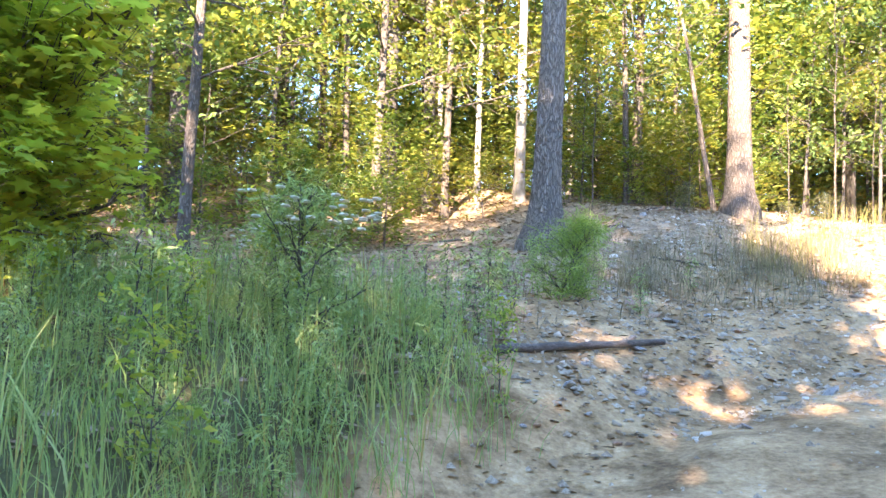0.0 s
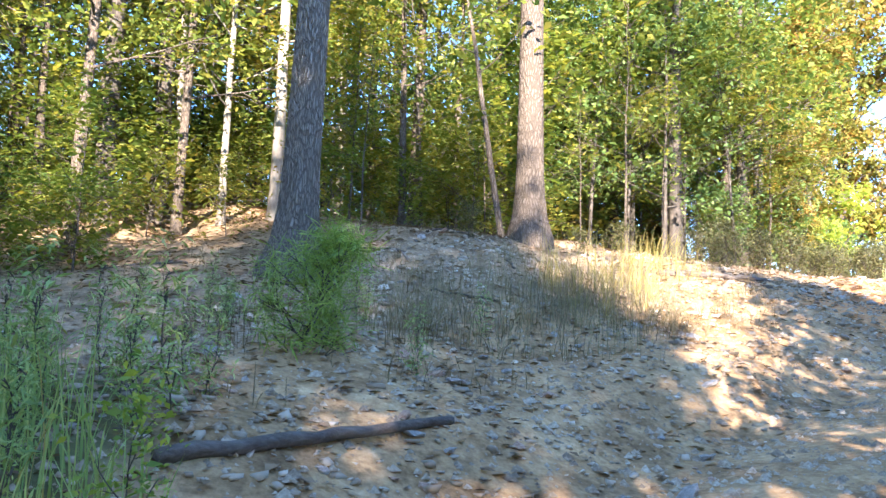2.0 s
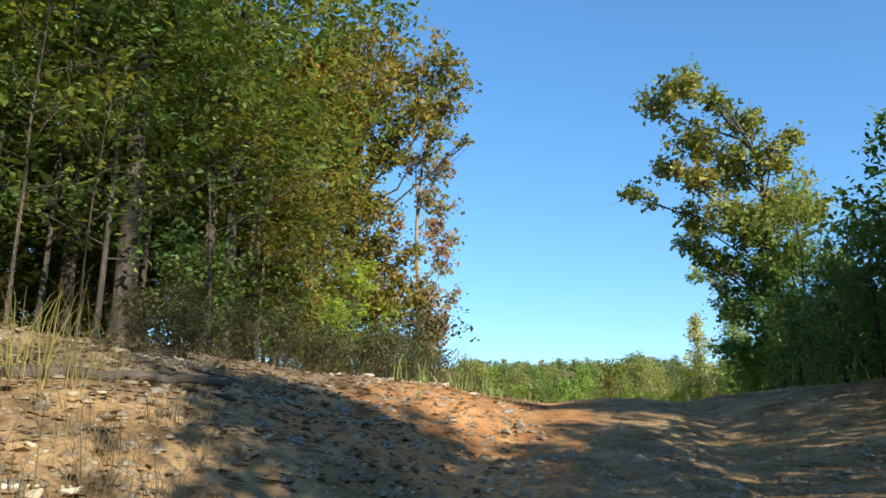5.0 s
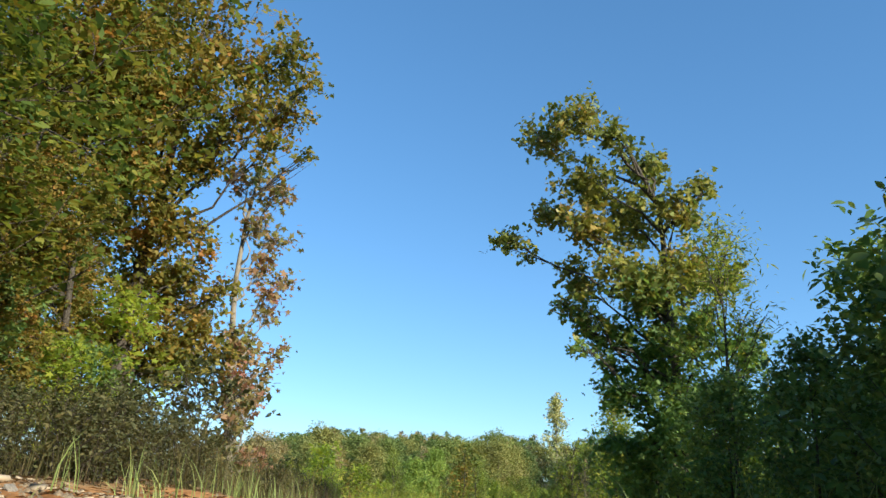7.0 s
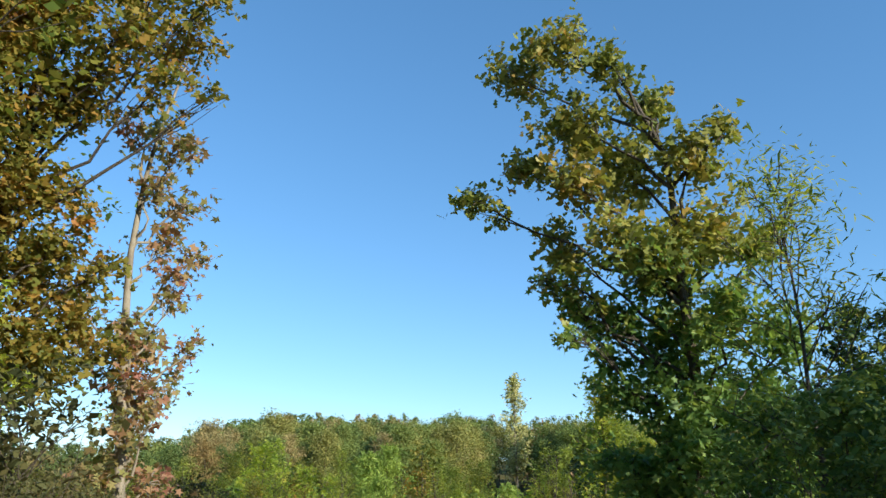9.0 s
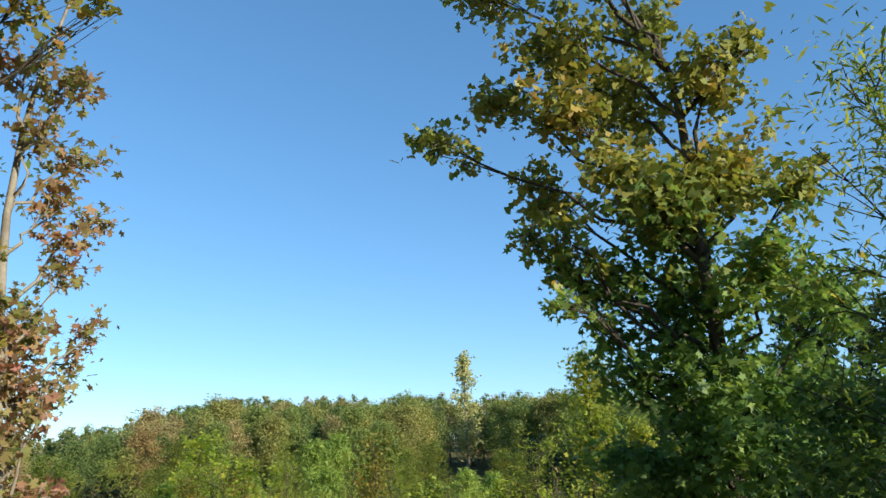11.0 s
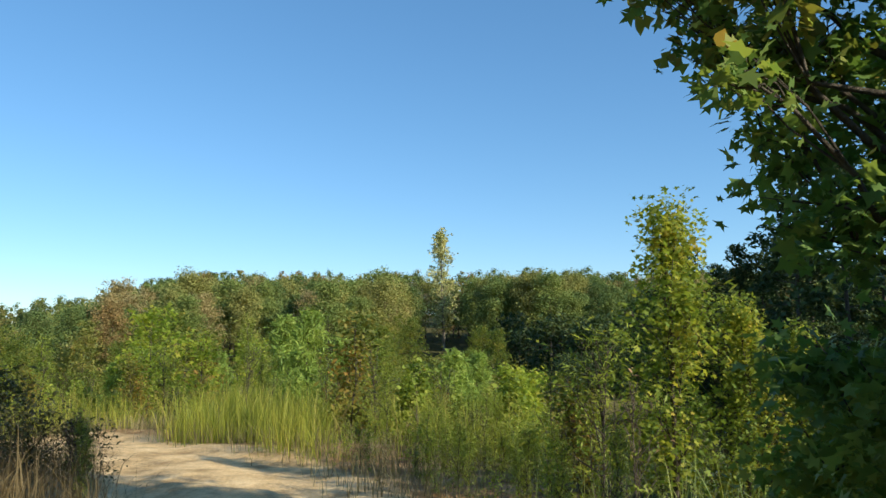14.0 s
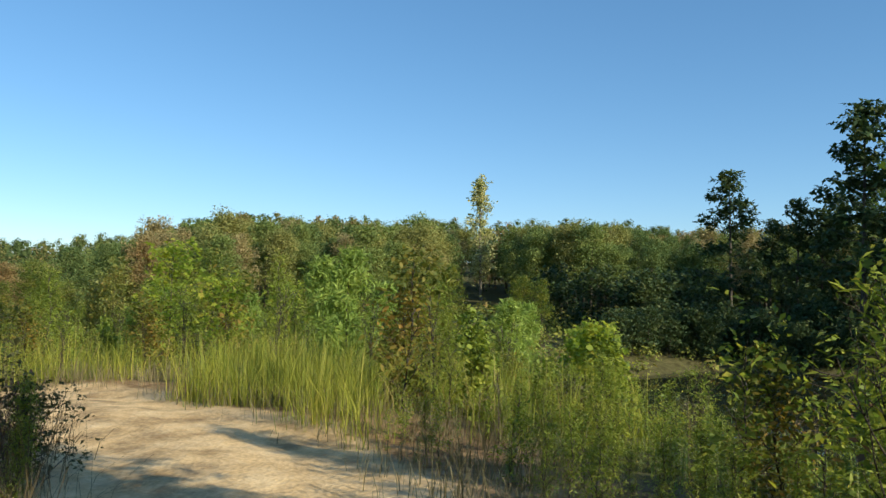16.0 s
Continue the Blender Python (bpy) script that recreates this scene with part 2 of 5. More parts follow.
LEAF_DULL = foliage("leaf_dull", [(0.0, (0.05, 0.062, 0.028)), (0.5, (0.115, 0.12, 0.05)), (1.0, (0.21, 0.175, 0.075))], 0.3)
# darker copy of LEAF_DARK: the far shore's shade put into the leaf colour
LEAF_SHORE_SHADED = foliage("leaf_shore_shaded", [(0.0, (0.03, 0.058, 0.024)), (0.5, (0.065, 0.10, 0.036)), (1.0, (0.13, 0.15, 0.05))], 0.2)
LEAF_VINE = foliage("leaf_vine", [(0.0, (0.090, 0.168, 0.050)), (0.5, (0.185, 0.291, 0.078)), (1.0, (0.358, 0.426, 0.112))], 0.42)
NEEDLE = foliage("pine_needle", [(0.0, (0.156, 0.240, 0.060)), (0.5, (0.288, 0.396, 0.084)), (1.0, (0.456, 0.528, 0.120))], 0.4)
FERNY = foliage("ferny_leaf", [(0.0, (0.13, 0.19, 0.035)), (0.5, (0.28, 0.34, 0.05)), (1.0, (0.46, 0.45, 0.09))], 0.4)
GRASS_GREEN = foliage("grass_green", [(0.0, (0.163, 0.237, 0.088)), (0.5, (0.300, 0.388, 0.125)), (1.0, (0.500, 0.525, 0.213))], 0.35)
GRASS_GOLD = foliage("grass_gold", [(0.0, (0.17, 0.17, 0.05)), (0.5, (0.32, 0.27, 0.085)), (1.0, (0.48, 0.37, 0.16))], 0.35)
GRASS_MEADOW = foliage("grass_meadow", [(0.0, (0.105, 0.145, 0.03)), (0.45, (0.275, 0.315, 0.048)), (0.75, (0.45, 0.45, 0.07)), (1.0, (0.58, 0.50, 0.13))], 0.4)
LITTER = foliage("fallen_leaf", [(0.0, (0.10, 0.06, 0.035)), (0.4, (0.25, 0.17, 0.10)), (0.75, (0.32, 0.225, 0.13)), (1.0, (0.40, 0.30, 0.185))], 0.1, 0.8, 0.1)
BLOOM = foliage("white_bloom", [(0.0, (0.30, 0.31, 0.22)), (0.5, (0.44, 0.44, 0.34)), (1.0, (0.60, 0.59, 0.49))], 0.2)
FAR_LEAF = foliage("far_leaf", [(0.0, (0.085, 0.125, 0.045)), (0.36, (0.145, 0.18, 0.058)), (0.56, (0.215, 0.215, 0.07)), (0.78, (0.29, 0.225, 0.095)), (1.0, (0.34, 0.205, 0.105))], 0.25, 0.7, 0.1, speck=0.3, tone="tone")
LEAF_GUM = foliage("leaf_gum", [(0.0, (0.11, 0.18, 0.038)), (0.45, (0.25, 0.32, 0.055)), (0.78, (0.43, 0.44, 0.07)), (1.0, (0.58, 0.46, 0.08))], 0.5, patch_scale=1.6)
GRASS_BROWN = foliage("grass_brown", [(0.0, (0.075, 0.062, 0.034)), (0.5, (0.16, 0.125, 0.065)), (1.0, (0.28, 0.22, 0.12))], 0.25)
GRASS_OLIVE = foliage("grass_olive", [(0.0, (0.045, 0.047, 0.02)), (0.5, (0.105, 0.098, 0.04)), (1.0, (0.2, 0.165, 0.07))], 0.25)
GRASS_DULL = foliage("grass_dull", [(0.0, (0.13, 0.115, 0.062)), (0.5, (0.235, 0.205, 0.115)), (1.0, (0.36, 0.30, 0.18))], 0.3)
GRAVEL = surface("gravel", [(0.36, (0.12, 0.084, 0.053)), (0.5, (0.30, 0.225, 0.145)), (0.64, (0.54, 0.45, 0.32))], 3, 40, 0.9, 0.7, 0.01)

RUBBLE = foliage("broken_stone", [(0.0, (0.17, 0.13, 0.088)), (0.4, (0.32, 0.255, 0.178)), (0.75, (0.48, 0.395, 0.29)), (1.0, (0.72, 0.64, 0.52))], 0.0, 0.9, 0.2)
SNAG_LEAF = foliage("pale_leaf", [(0.0, (0.345, 0.380, 0.149)), (0.5, (0.529, 0.517, 0.230)), (1.0, (0.690, 0.644, 0.368))], 0.3)
FAR_BRUSH = foliage("far_brush_leaf", [(0.0, (0.095, 0.135, 0.035)), (0.4, (0.203, 0.236, 0.047)), (0.7, (0.338, 0.338, 0.068)), (1.0, (0.405, 0.297, 0.108))], 0.25, 0.7, 0.1, 0.2)


def earth_material():
    """Soil: pale stony clay on the track and the cut bank, brown litter under the trees, dull turf beyond."""
    m, nt, bsdf, out = blank("earth")
    co = nt.nodes.new("ShaderNodeTexCoord").outputs["Object"]
    big, mid, fine = noise_node(nt, 0.5, 4, 0.6, co), noise_node(nt, 3.1, 6, 0.65, co), noise_node(nt, 26, 6, 0.7, co)
    grit = nt.nodes.new("ShaderNodeTexVoronoi")
    grit.inputs["Scale"].default_value = 22
    nt.links.new(co, grit.inputs["Vector"])
    pal = {
        "clay": [(0.34, (0.125, 0.078, 0.038)), (0.46, (0.285, 0.184, 0.09)), (0.56, (0.405, 0.272, 0.138)), (0.68, (0.565, 0.415, 0.236))],
        "litter": [(0.34, (0.095, 0.064, 0.036)), (0.47, (0.24, 0.17, 0.10)), (0.57, (0.375, 0.273, 0.166)), (0.68, (0.56, 0.43, 0.28))],
        "turf": [(0.28, (0.05, 0.05, 0.022)), (0.5, (0.105, 0.10, 0.04)), (0.75, (0.18, 0.15, 0.075))],
        "sand": [(0.33, (0.50, 0.34, 0.155)), (0.47, (0.68, 0.49, 0.25)), (0.7, (0.78, 0.61, 0.36))],
        "red": [(0.33, (0.24, 0.11, 0.045)), (0.5, (0.44, 0.225, 0.09)), (0.7, (0.56, 0.35, 0.18))],
    }
    mixf = nt.nodes.new("ShaderNodeMix")
    mixf.data_type = "FLOAT"
    mixf.inputs[0].default_value = 0.45
    nt.links.new(mid.outputs["Fac"], mixf.inputs[2])
    nt.links.new(fine.outputs["Fac"], mixf.inputs[3])
    ramps = {}
    for k, stops in pal.items():
        ramps[k] = ramp_node(nt, stops)
        nt.links.new(mixf.outputs[0], ramps[k].inputs["Fac"])

    def blend(fac_name, a, b):
        at = nt.nodes.new("ShaderNodeAttribute")
        at.attribute_name = fac_name
        ad = nt.nodes.new("ShaderNodeMath")
        ad.operation = "MULTIPLY_ADD"
        nt.links.new(big.outputs["Fac"], ad.inputs[0])
        ad.inputs[1].default_value = 0.9
        sh = nt.nodes.new("ShaderNodeMath")
        sh.operation = "ADD"
        nt.links.new(at.outputs["Fac"], sh.inputs[0])
        sh.inputs[1].default_value = -0.45
        nt.links.new(sh.outputs[0], ad.inputs[2])
        sm = nt.nodes.new("ShaderNodeMapRange")
        sm.inputs["From Min"].default_value, sm.inputs["From Max"].default_value = 0.3, 0.7
        nt.links.new(ad.outputs[0], sm.inputs["Value"])
        mx = nt.nodes.new("ShaderNodeMix")
        mx.data_type = "RGBA"
        nt.links.new(sm.outputs["Result"], mx.inputs[0])
        nt.links.new(a, mx.inputs[6])
        nt.links.new(b, mx.inputs[7])
        return mx.outputs[2]

    c = blend("bare", ramps["litter"].outputs["Color"], ramps["clay"].outputs["Color"])
    c = blend("red", c, ramps["red"].outputs["Color"])
    c = blend("sand", c, ramps["sand"].outputs["Color"])
    c = blend("turf", c, ramps["turf"].outputs["Color"])
    # damp and dry patches
    blot = noise_node(nt, 1.7, 7, 0.72, co)
    tone = ramp_node(nt, [(0.36, (0.55, 0.52, 0.50)), (0.5, (1.0, 0.98, 0.96)), (0.62, (1.22, 1.22, 1.22))])
    nt.links.new(blot.outputs["Fac"], tone.inputs["Fac"])
    mul = nt.nodes.new("ShaderNodeMix")
    mul.data_type, mul.blend_type = "RGBA", "MULTIPLY"
    mul.inputs[0].default_value = 1.0
    nt.links.new(c, mul.inputs[6])
    nt.links.new(tone.outputs["Color"], mul.inputs[7])
    nt.links.new(mul.outputs[2], bsdf.inputs["Base Color"])
    b1, b2 = nt.nodes.new("ShaderNodeBump"), nt.nodes.new("ShaderNodeBump")
    b1.inputs["Strength"].default_value, b1.inputs["Distance"].default_value = 0.6, 0.04
    b2.inputs["Strength"].default_value, b2.inputs["Distance"].default_value = 0.4, 0.015
    nt.links.new(mid.outputs["Fac"], b1.inputs["Height"])
    nt.links.new(grit.outputs["Distance"], b2.inputs["Height"])
    nt.links.new(b1.outputs["Normal"], b2.inputs["Normal"])
    nt.links.new(b2.outputs["Normal"], bsdf.inputs["Normal"])
    bsdf.inputs["Roughness"].default_value, bsdf.inputs["Specular IOR Level"].default_value = 0.95, 0.1
    return m


EARTH = earth_material()
WATER, _nt, _b, _o = blank("pond_water")
_b.inputs["Base Color"].default_value, _b.inputs["Roughness"].default_value = (0.02, 0.025, 0.018, 1), 0.04
_w = noise_node(_nt, 1.2, 3)
_bm = _nt.nodes.new("ShaderNodeBump")
_bm.inputs["Strength"].default_value, _bm.inputs["Distance"].default_value = 0.08, 0.03
_nt.links.new(_w.outputs["Fac"], _bm.inputs["Height"])
_nt.links.new(_bm.outputs["Normal"], _b.inputs["Normal"])


# ---- mesh makers ----
def mesh_of(name, verts, faces, material):
    """A mesh from arrays: verts (n, 3); faces: a list of (m, k) index arrays."""
    me = bpy.data.meshes.new(name)
    verts = np.asarray(verts, np.float32)
    me.vertices.add(len(verts))
    me.vertices.foreach_set("co", verts.ravel())
    loops = np.concatenate([f.ravel() for f in faces]).astype(np.int32)
    sizes = np.concatenate([np.full(len(f), f.shape[1]) for f in faces]).astype(np.int32)
    me.loops.add(len(loops))
    me.loops.foreach_set("vertex_index", loops)
    me.polygons.add(len(sizes))
    me.polygons.foreach_set("loop_start", np.concatenate([[0], np.cumsum(sizes)[:-1]]).astype(np.int32))
    me.polygons.foreach_set("loop_total", sizes)
    me.materials.append(material)
    me.update(calc_edges=True)
    return me


def part(name, me, parent, label=""):
    ob = new(name, me)
    ob.parent = parent
    if label:
        ob["label"] = label
    return ob


def smooth(me):
    me.polygons.foreach_set("use_smooth", np.ones(len(me.polygons), bool))
    return me


class Wood:
    """Tapered tubes, gathered into one mesh."""

    def __init__(self):
        self.v, self.f, self.n = [], [], 0

    def tube(self, pts, radii, sides=7, lobes=0.0):
        pts, radii = np.asarray(pts, float), np.asarray(radii, float)
        d = np.gradient(pts, axis=0)
        d /= np.linalg.norm(d, axis=1)[:, None] + 1e-9
        ref = np.where(np.abs(d[:, 2:3]) > 0.9, np.array([[1.0, 0, 0]]), np.array([[0, 0, 1.0]]))
        a = np.cross(d, ref)
        a /= np.linalg.norm(a, axis=1)[:, None] + 1e-9
        b = np.cross(d, a)
        th = np.arange(sides) * 2 * math.pi / sides
        rr = radii[:, None] * (1 + lobes * np.sin(th * 5 + 1.0)[None] * np.linspace(1, 0.15, len(pts))[:, None] ** 2)
        ring = pts[:, None] + rr[..., None] * (np.cos(th)[None, :, None] * a[:, None] + np.sin(th)[None, :, None] * b[:, None])
        n, base = len(pts), self.n
        i, j = np.meshgrid(np.arange(n - 1), np.arange(sides), indexing="ij")
        j2 = (j + 1) % sides
        self.f.append((base + np.stack([i * sides + j, (i + 1) * sides + j, (i + 1) * sides + j2, i * sides + j2], -1)).reshape(-1, 4))
        self.v.append(ring.reshape(-1, 3))
        self.n += n * sides

    def mesh(self, name, material):
        return smooth(mesh_of(name, np.concatenate(self.v), [np.concatenate(self.f)], material))


LEAF_SHAPES = {
    "plain": np.array([(0, 0, 0), (0.27, 0.42, 0.07), (0, 1, -0.06), (-0.27, 0.42, 0.07)]),
    "oval": np.array([(0, 0, 0), (0.21, 0.24, 0.05), (0.24, 0.55, 0.06), (0, 1, -0.08), (-0.24, 0.55, 0.06), (-0.21, 0.24, 0.05)]),
    "broad": np.array([(0, 0, 0), (0.42, 0.5, 0.07), (0, 1, -0.06), (-0.42, 0.5, 0.07)]),
    "slim": np.array([(0, 0, 0), (0.10, 0.45, 0.03), (0, 1, -0.10), (-0.10, 0.45, 0.03)]),
    "needle": np.array([(0, 0, 0), (0.022, 0.5, 0.0), (0, 1, -0.04), (-0.022, 0.5, 0.0)]),
    "star": np.array([(0, 0, 0), (0.42, -0.02, 0.05), (0.22, 0.30, 0.05), (0.55, 0.62, 0.02), (0.16, 0.62, 0.05), (0, 1.05, -0.08),
                      (-0.16, 0.62, 0.05), (-0.55, 0.62, 0.02), (-0.22, 0.30, 0.05), (-0.42, -0.02, 0.05)]),
    "lobed": np.array([(0, 0, 0), (0.12, 0.25, 0.04), (0.30, 0.36, 0.06), (0.14, 0.52, 0.03), (0.40, 0.80, 0.04), (0.10, 0.98, -0.06),
                       (-0.10, 0.98, -0.06), (-0.40, 0.80, 0.04), (-0.14, 0.52, 0.03), (-0.30, 0.36, 0.06)]),
    "round": np.array([(0, 0, 0), (0.38, 0.25, 0.05), (0.42, 0.65, 0.05), (0, 1, -0.05), (-0.42, 0.65, 0.05), (-0.38, 0.25, 0.05)]),
}


def leaf_mesh(name, at, size, rng, material, shape="plain", up=0.5, spread=0.35, hang=0.25, axis=None, face=None):
    """One mesh of many leaves at the points at; up: how far the blades lie flat; hang: how far the tips droop."""
    n, tpl = len(at), LEAF_SHAPES[shape]
    nrm = rng.normal(size=(n, 3))
    nrm /= np.linalg.norm(nrm, axis=1)[:, None]
    nrm[:, 2] = np.abs(nrm[:, 2])
    if face is not None:
        nrm = 0.45 * nrm + face
    nrm = nrm * (1 - up) + np.array([0, 0, up])
    nrm /= np.linalg.norm(nrm, axis=1)[:, None]
    way = rng.normal(size=(n, 3)) if axis is None else np.asarray(axis) + 0.35 * rng.normal(size=(n, 3))
    way[:, 2] -= hang
    way -= (way * nrm).sum(1)[:, None] * nrm
    way /= np.linalg.norm(way, axis=1)[:, None] + 1e-9
    side = np.cross(way, nrm)
    s = size * np.exp(np.clip(rng.normal(0, spread, n), -1.8 * spread, 1.8 * spread))
    v = at[:, None] + s[:, None, None] * (tpl[None, :, 0:1] * side[:, None] + tpl[None, :, 1:2] * way[:, None] + tpl[None, :, 2:3] * nrm[:, None])
    k = len(tpl)
    return mesh_of(name, v.reshape(-1, 3), [np.arange(n * k).reshape(n, k)], material)


def bent(rng, a, way, length, n=6, curl=0.12, lift=0.0):
    """Points of a wandering limb."""
    way = np.asarray(way, float) / np.linalg.norm(way)
    pts = [np.asarray(a, float)]
    for _ in range(n - 1):
        way = way + rng.normal(0, curl, 3) + np.array([0, 0, lift])
        way /= np.linalg.norm(way)
        pts.append(pts[-1] + way * length / (n - 1))
    return np.array(pts)


def twigs(rng, tips, weights, leaves, clump, knot=0.07, each=6):
    """Points for leaves: little bunches round the tips of the branches."""
    tips, weights = np.asarray(tips), np.asarray(weights) * rng.uniform(0.1, 1.0, len(tips)) ** 1.8
    m = max(leaves // each, 1)
    pick = rng.choice(len(tips), m, p=weights / weights.sum())
    off = np.clip(rng.normal(size=(m, 3)), -1.6, 1.6) * np.array([clump[0], clump[0], clump[1]])
    c = tips[pick] + off
    return np.repeat(c, each, 0) + np.clip(rng.normal(size=(m * each, 3)), -1.7, 1.7) * knot


def make_tree(name, seed, h, r, bark, leaf, first=0.35, limbs=14, reach=2.2, rise=0.45, leaves=4000, size=0.12, shape="plain",
              clump=(0.45, 0.22), lean=(0.0, 0.0), flare=0.5, top=0.25, up=0.3, subs=4, wobble=0.03, label="", category="tree", sides=9, lobes=0.0, group="",
              knot=0.07, split=False, sag=0.0):
    """A tree at the origin: trunk with flared foot, limbs with side shoots, and a crown of single leaves in uneven sprays."""
    rng = np.random.default_rng(seed)
    root = new(name)
    n = 14
    u = np.linspace(0, 1, n)
    pts = np.stack([lean[0] * h * u + np.cumsum(rng.normal(0, wobble, n)) * u, lean[1] * h * u + np.cumsum(rng.normal(0, wobble, n)) * u, -0.25 + (h + 0.25) * u], 1)
    u2 = np.sort(np.concatenate([u, np.array([0.02, 0.04, 0.06, 0.09, 0.12])]))
    pts = np.stack([np.interp(u2, u, pts[:, k]) for k in range(3)], 1)
    rad = r * (1 - 0.86 * u2 ** 1.1) * (1 + flare * np.exp(-np.maximum(pts[:, 2], 0) / (1.3 * r + 0.05)))
    stem = Wood()
    stem.tube(pts, rad, sides, lobes)
    tips, weights, boughs = [], [], []
    for i in range(limbs):
        v = first + (0.98 - first) * (i + rng.uniform(-0.3, 0.3) + 0.3) / limbs
        v = min(max(v, first), 0.97)
        a = np.array([np.interp(v, u2, pts[:, k]) for k in range(3)])
        az = i * 2.4 + rng.uniform(-0.6, 0.6)
        prof = math.sin(math.pi * min(1, (v - first) / (1 - first) * 0.75 + 0.28)) ** 0.7
        length = reach * (top + (1 - top) * prof) * rng.uniform(0.65, 1.2)
        el = rise * rng.uniform(0.4, 1.5) + 0.5 * (v - first)
        limb = bent(rng, a, (math.cos(az) * math.cos(el), math.sin(az) * math.cos(el), math.sin(el)), length, 7, 0.11, 0.015 - sag)
        r0 = min(max(0.32 * r * (1 - 0.7 * v), 0.006), 0.6 * r)
        wood = Wood() if split else stem
        wood.tube(limb, np.linspace(r0, 0.003, 7), 5)
        tips += list(limb[3:])
        weights += [0.5, 0.7, 0.9, 1.0]
        for k in range(subs):
            q = rng.integers(2, 6)
            dirn = limb[q] - limb[q - 1]
            dirn = dirn / np.linalg.norm(dirn) + rng.normal(0, 0.6, 3) * np.array([1, 1, 0.6])
            shoot = bent(rng, limb[q], dirn, length * rng.uniform(0.25, 0.5), 4, 0.15)
            wood.tube(shoot, np.linspace(max(r0 * 0.4, 0.004), 0.002, 4), 4)
            tips += [shoot[2], shoot[3]]
            weights += [0.8, 1.0]
        if split:
            boughs.append(wood.mesh("limb", bark))
    tips.append(pts[-1])
    weights.append(1.0)
    bole = part("trunk", stem.mesh("trunk", bark), root)
    for me in boughs:
        part("limb", me, bole)
    if leaves:
        at = twigs(rng, tips, weights, leaves, clump, knot)
        part("crown", leaf_mesh("crown", at[at[:, 2] > 0.03], size, rng, leaf, shape, up), root)
    tagged(root, label, category, group)
    return root


def make_lumpy(name, seed, trunk, r, bark, lumps, density, size, shape, leaf, low_leaf=None, low=0.0, label="", category="tree", up=0.2, knot=0.06):
    """A tree whose crown is a few uneven masses (x, y, z, radius), each carried by a limb; below the height low it bears low_leaf."""
    rng = np.random.default_rng(seed)
    root = new(name)
    trunk = np.asarray(trunk, float)
    stem = Wood()
    k = np.linspace(0, 1, len(trunk))
    fine = np.linspace(0, 1, 14)
    line = np.stack([np.interp(fine, k, trunk[:, j]) for j in range(3)], 1) + np.cumsum(rng.normal(0, 0.008, (14, 3)), 0)
    stem.tube(line, r * (1 - 0.8 * fine) * (1 + 0.6 * np.exp(-fine * 12)), 9)
    bole = part("trunk", stem.mesh("trunk", bark), root)
    high, under = [], []
    for x, y, z, rad in lumps:
        c = np.array([x, y, z])
        j = int(np.argmin(np.abs(line[:, 2] - max(z - 0.5 - 0.5 * math.hypot(x, y), 0.3))))
        limb = np.linspace(0, 1, 7)[:, None] * (c - line[j]) + line[j] + np.concatenate([np.zeros((1, 3)), rng.normal(0, 0.05, (6, 3))])
        wood = Wood()
        wood.tube(limb, np.linspace(min(0.35 * r, 0.035), 0.006, 7), 5)
        tips = [c]
        for _ in range(13):
            v = rng.normal(size=3)
            v /= np.linalg.norm(v)
            e = c + v * rad * np.array([1, 1, 0.85]) * rng.uniform(0.45, 0.9)
            s = limb[rng.integers(4, 7)]
            wood.tube(np.stack([s, (s + e) / 2 + rng.normal(0, 0.03, 3), e]), [0.008, 0.005, 0.002], 4)
            tips += [e, (s + e) / 2]
        part("limb", wood.mesh("limb", bark), bole)
        at = twigs(rng, tips, np.ones(len(tips)), int(density * rad ** 2), (rad * 0.2, rad * 0.17), knot, 5)
        dark = at[:, 2] < low + rng.normal(0, 0.35, len(at))
        high.append(at[~dark])
        under.append(at[dark])
    high, under = np.concatenate(high), np.concatenate(under)
    part("crown", leaf_mesh("crown", high, size, rng, leaf, shape, up), root)
    if low_leaf is not None and len(under):
        part("vine", leaf_mesh("vine", under[under[:, 2] > 0.03], size * 0.85, rng, low_leaf, "star", up), root, "dark green vine leaves round the lower trunk")
    return tagged(root, label, category)


def place(root, x, y, turn=0.0, scale=1.0, sink=0.03):
    root.matrix_basis = Matrix.Translation((x, y, float(land(x, y)) - sink)) @ Matrix.Rotation(radians(turn), 4, "Z")
    root.scale = (scale, scale, scale)
    return root


def again(root, x, y, turn=0.0, scale=1.0, sink=0.03, label=""):
    ob = copy_thing(root, Matrix.Translation((x, y, float(land(x, y)) - sink)) @ Matrix.Rotation(radians(turn), 4, "Z"))
    ob.scale = (scale, scale, scale)
    if label:
        ob["label"] = label
    return ob


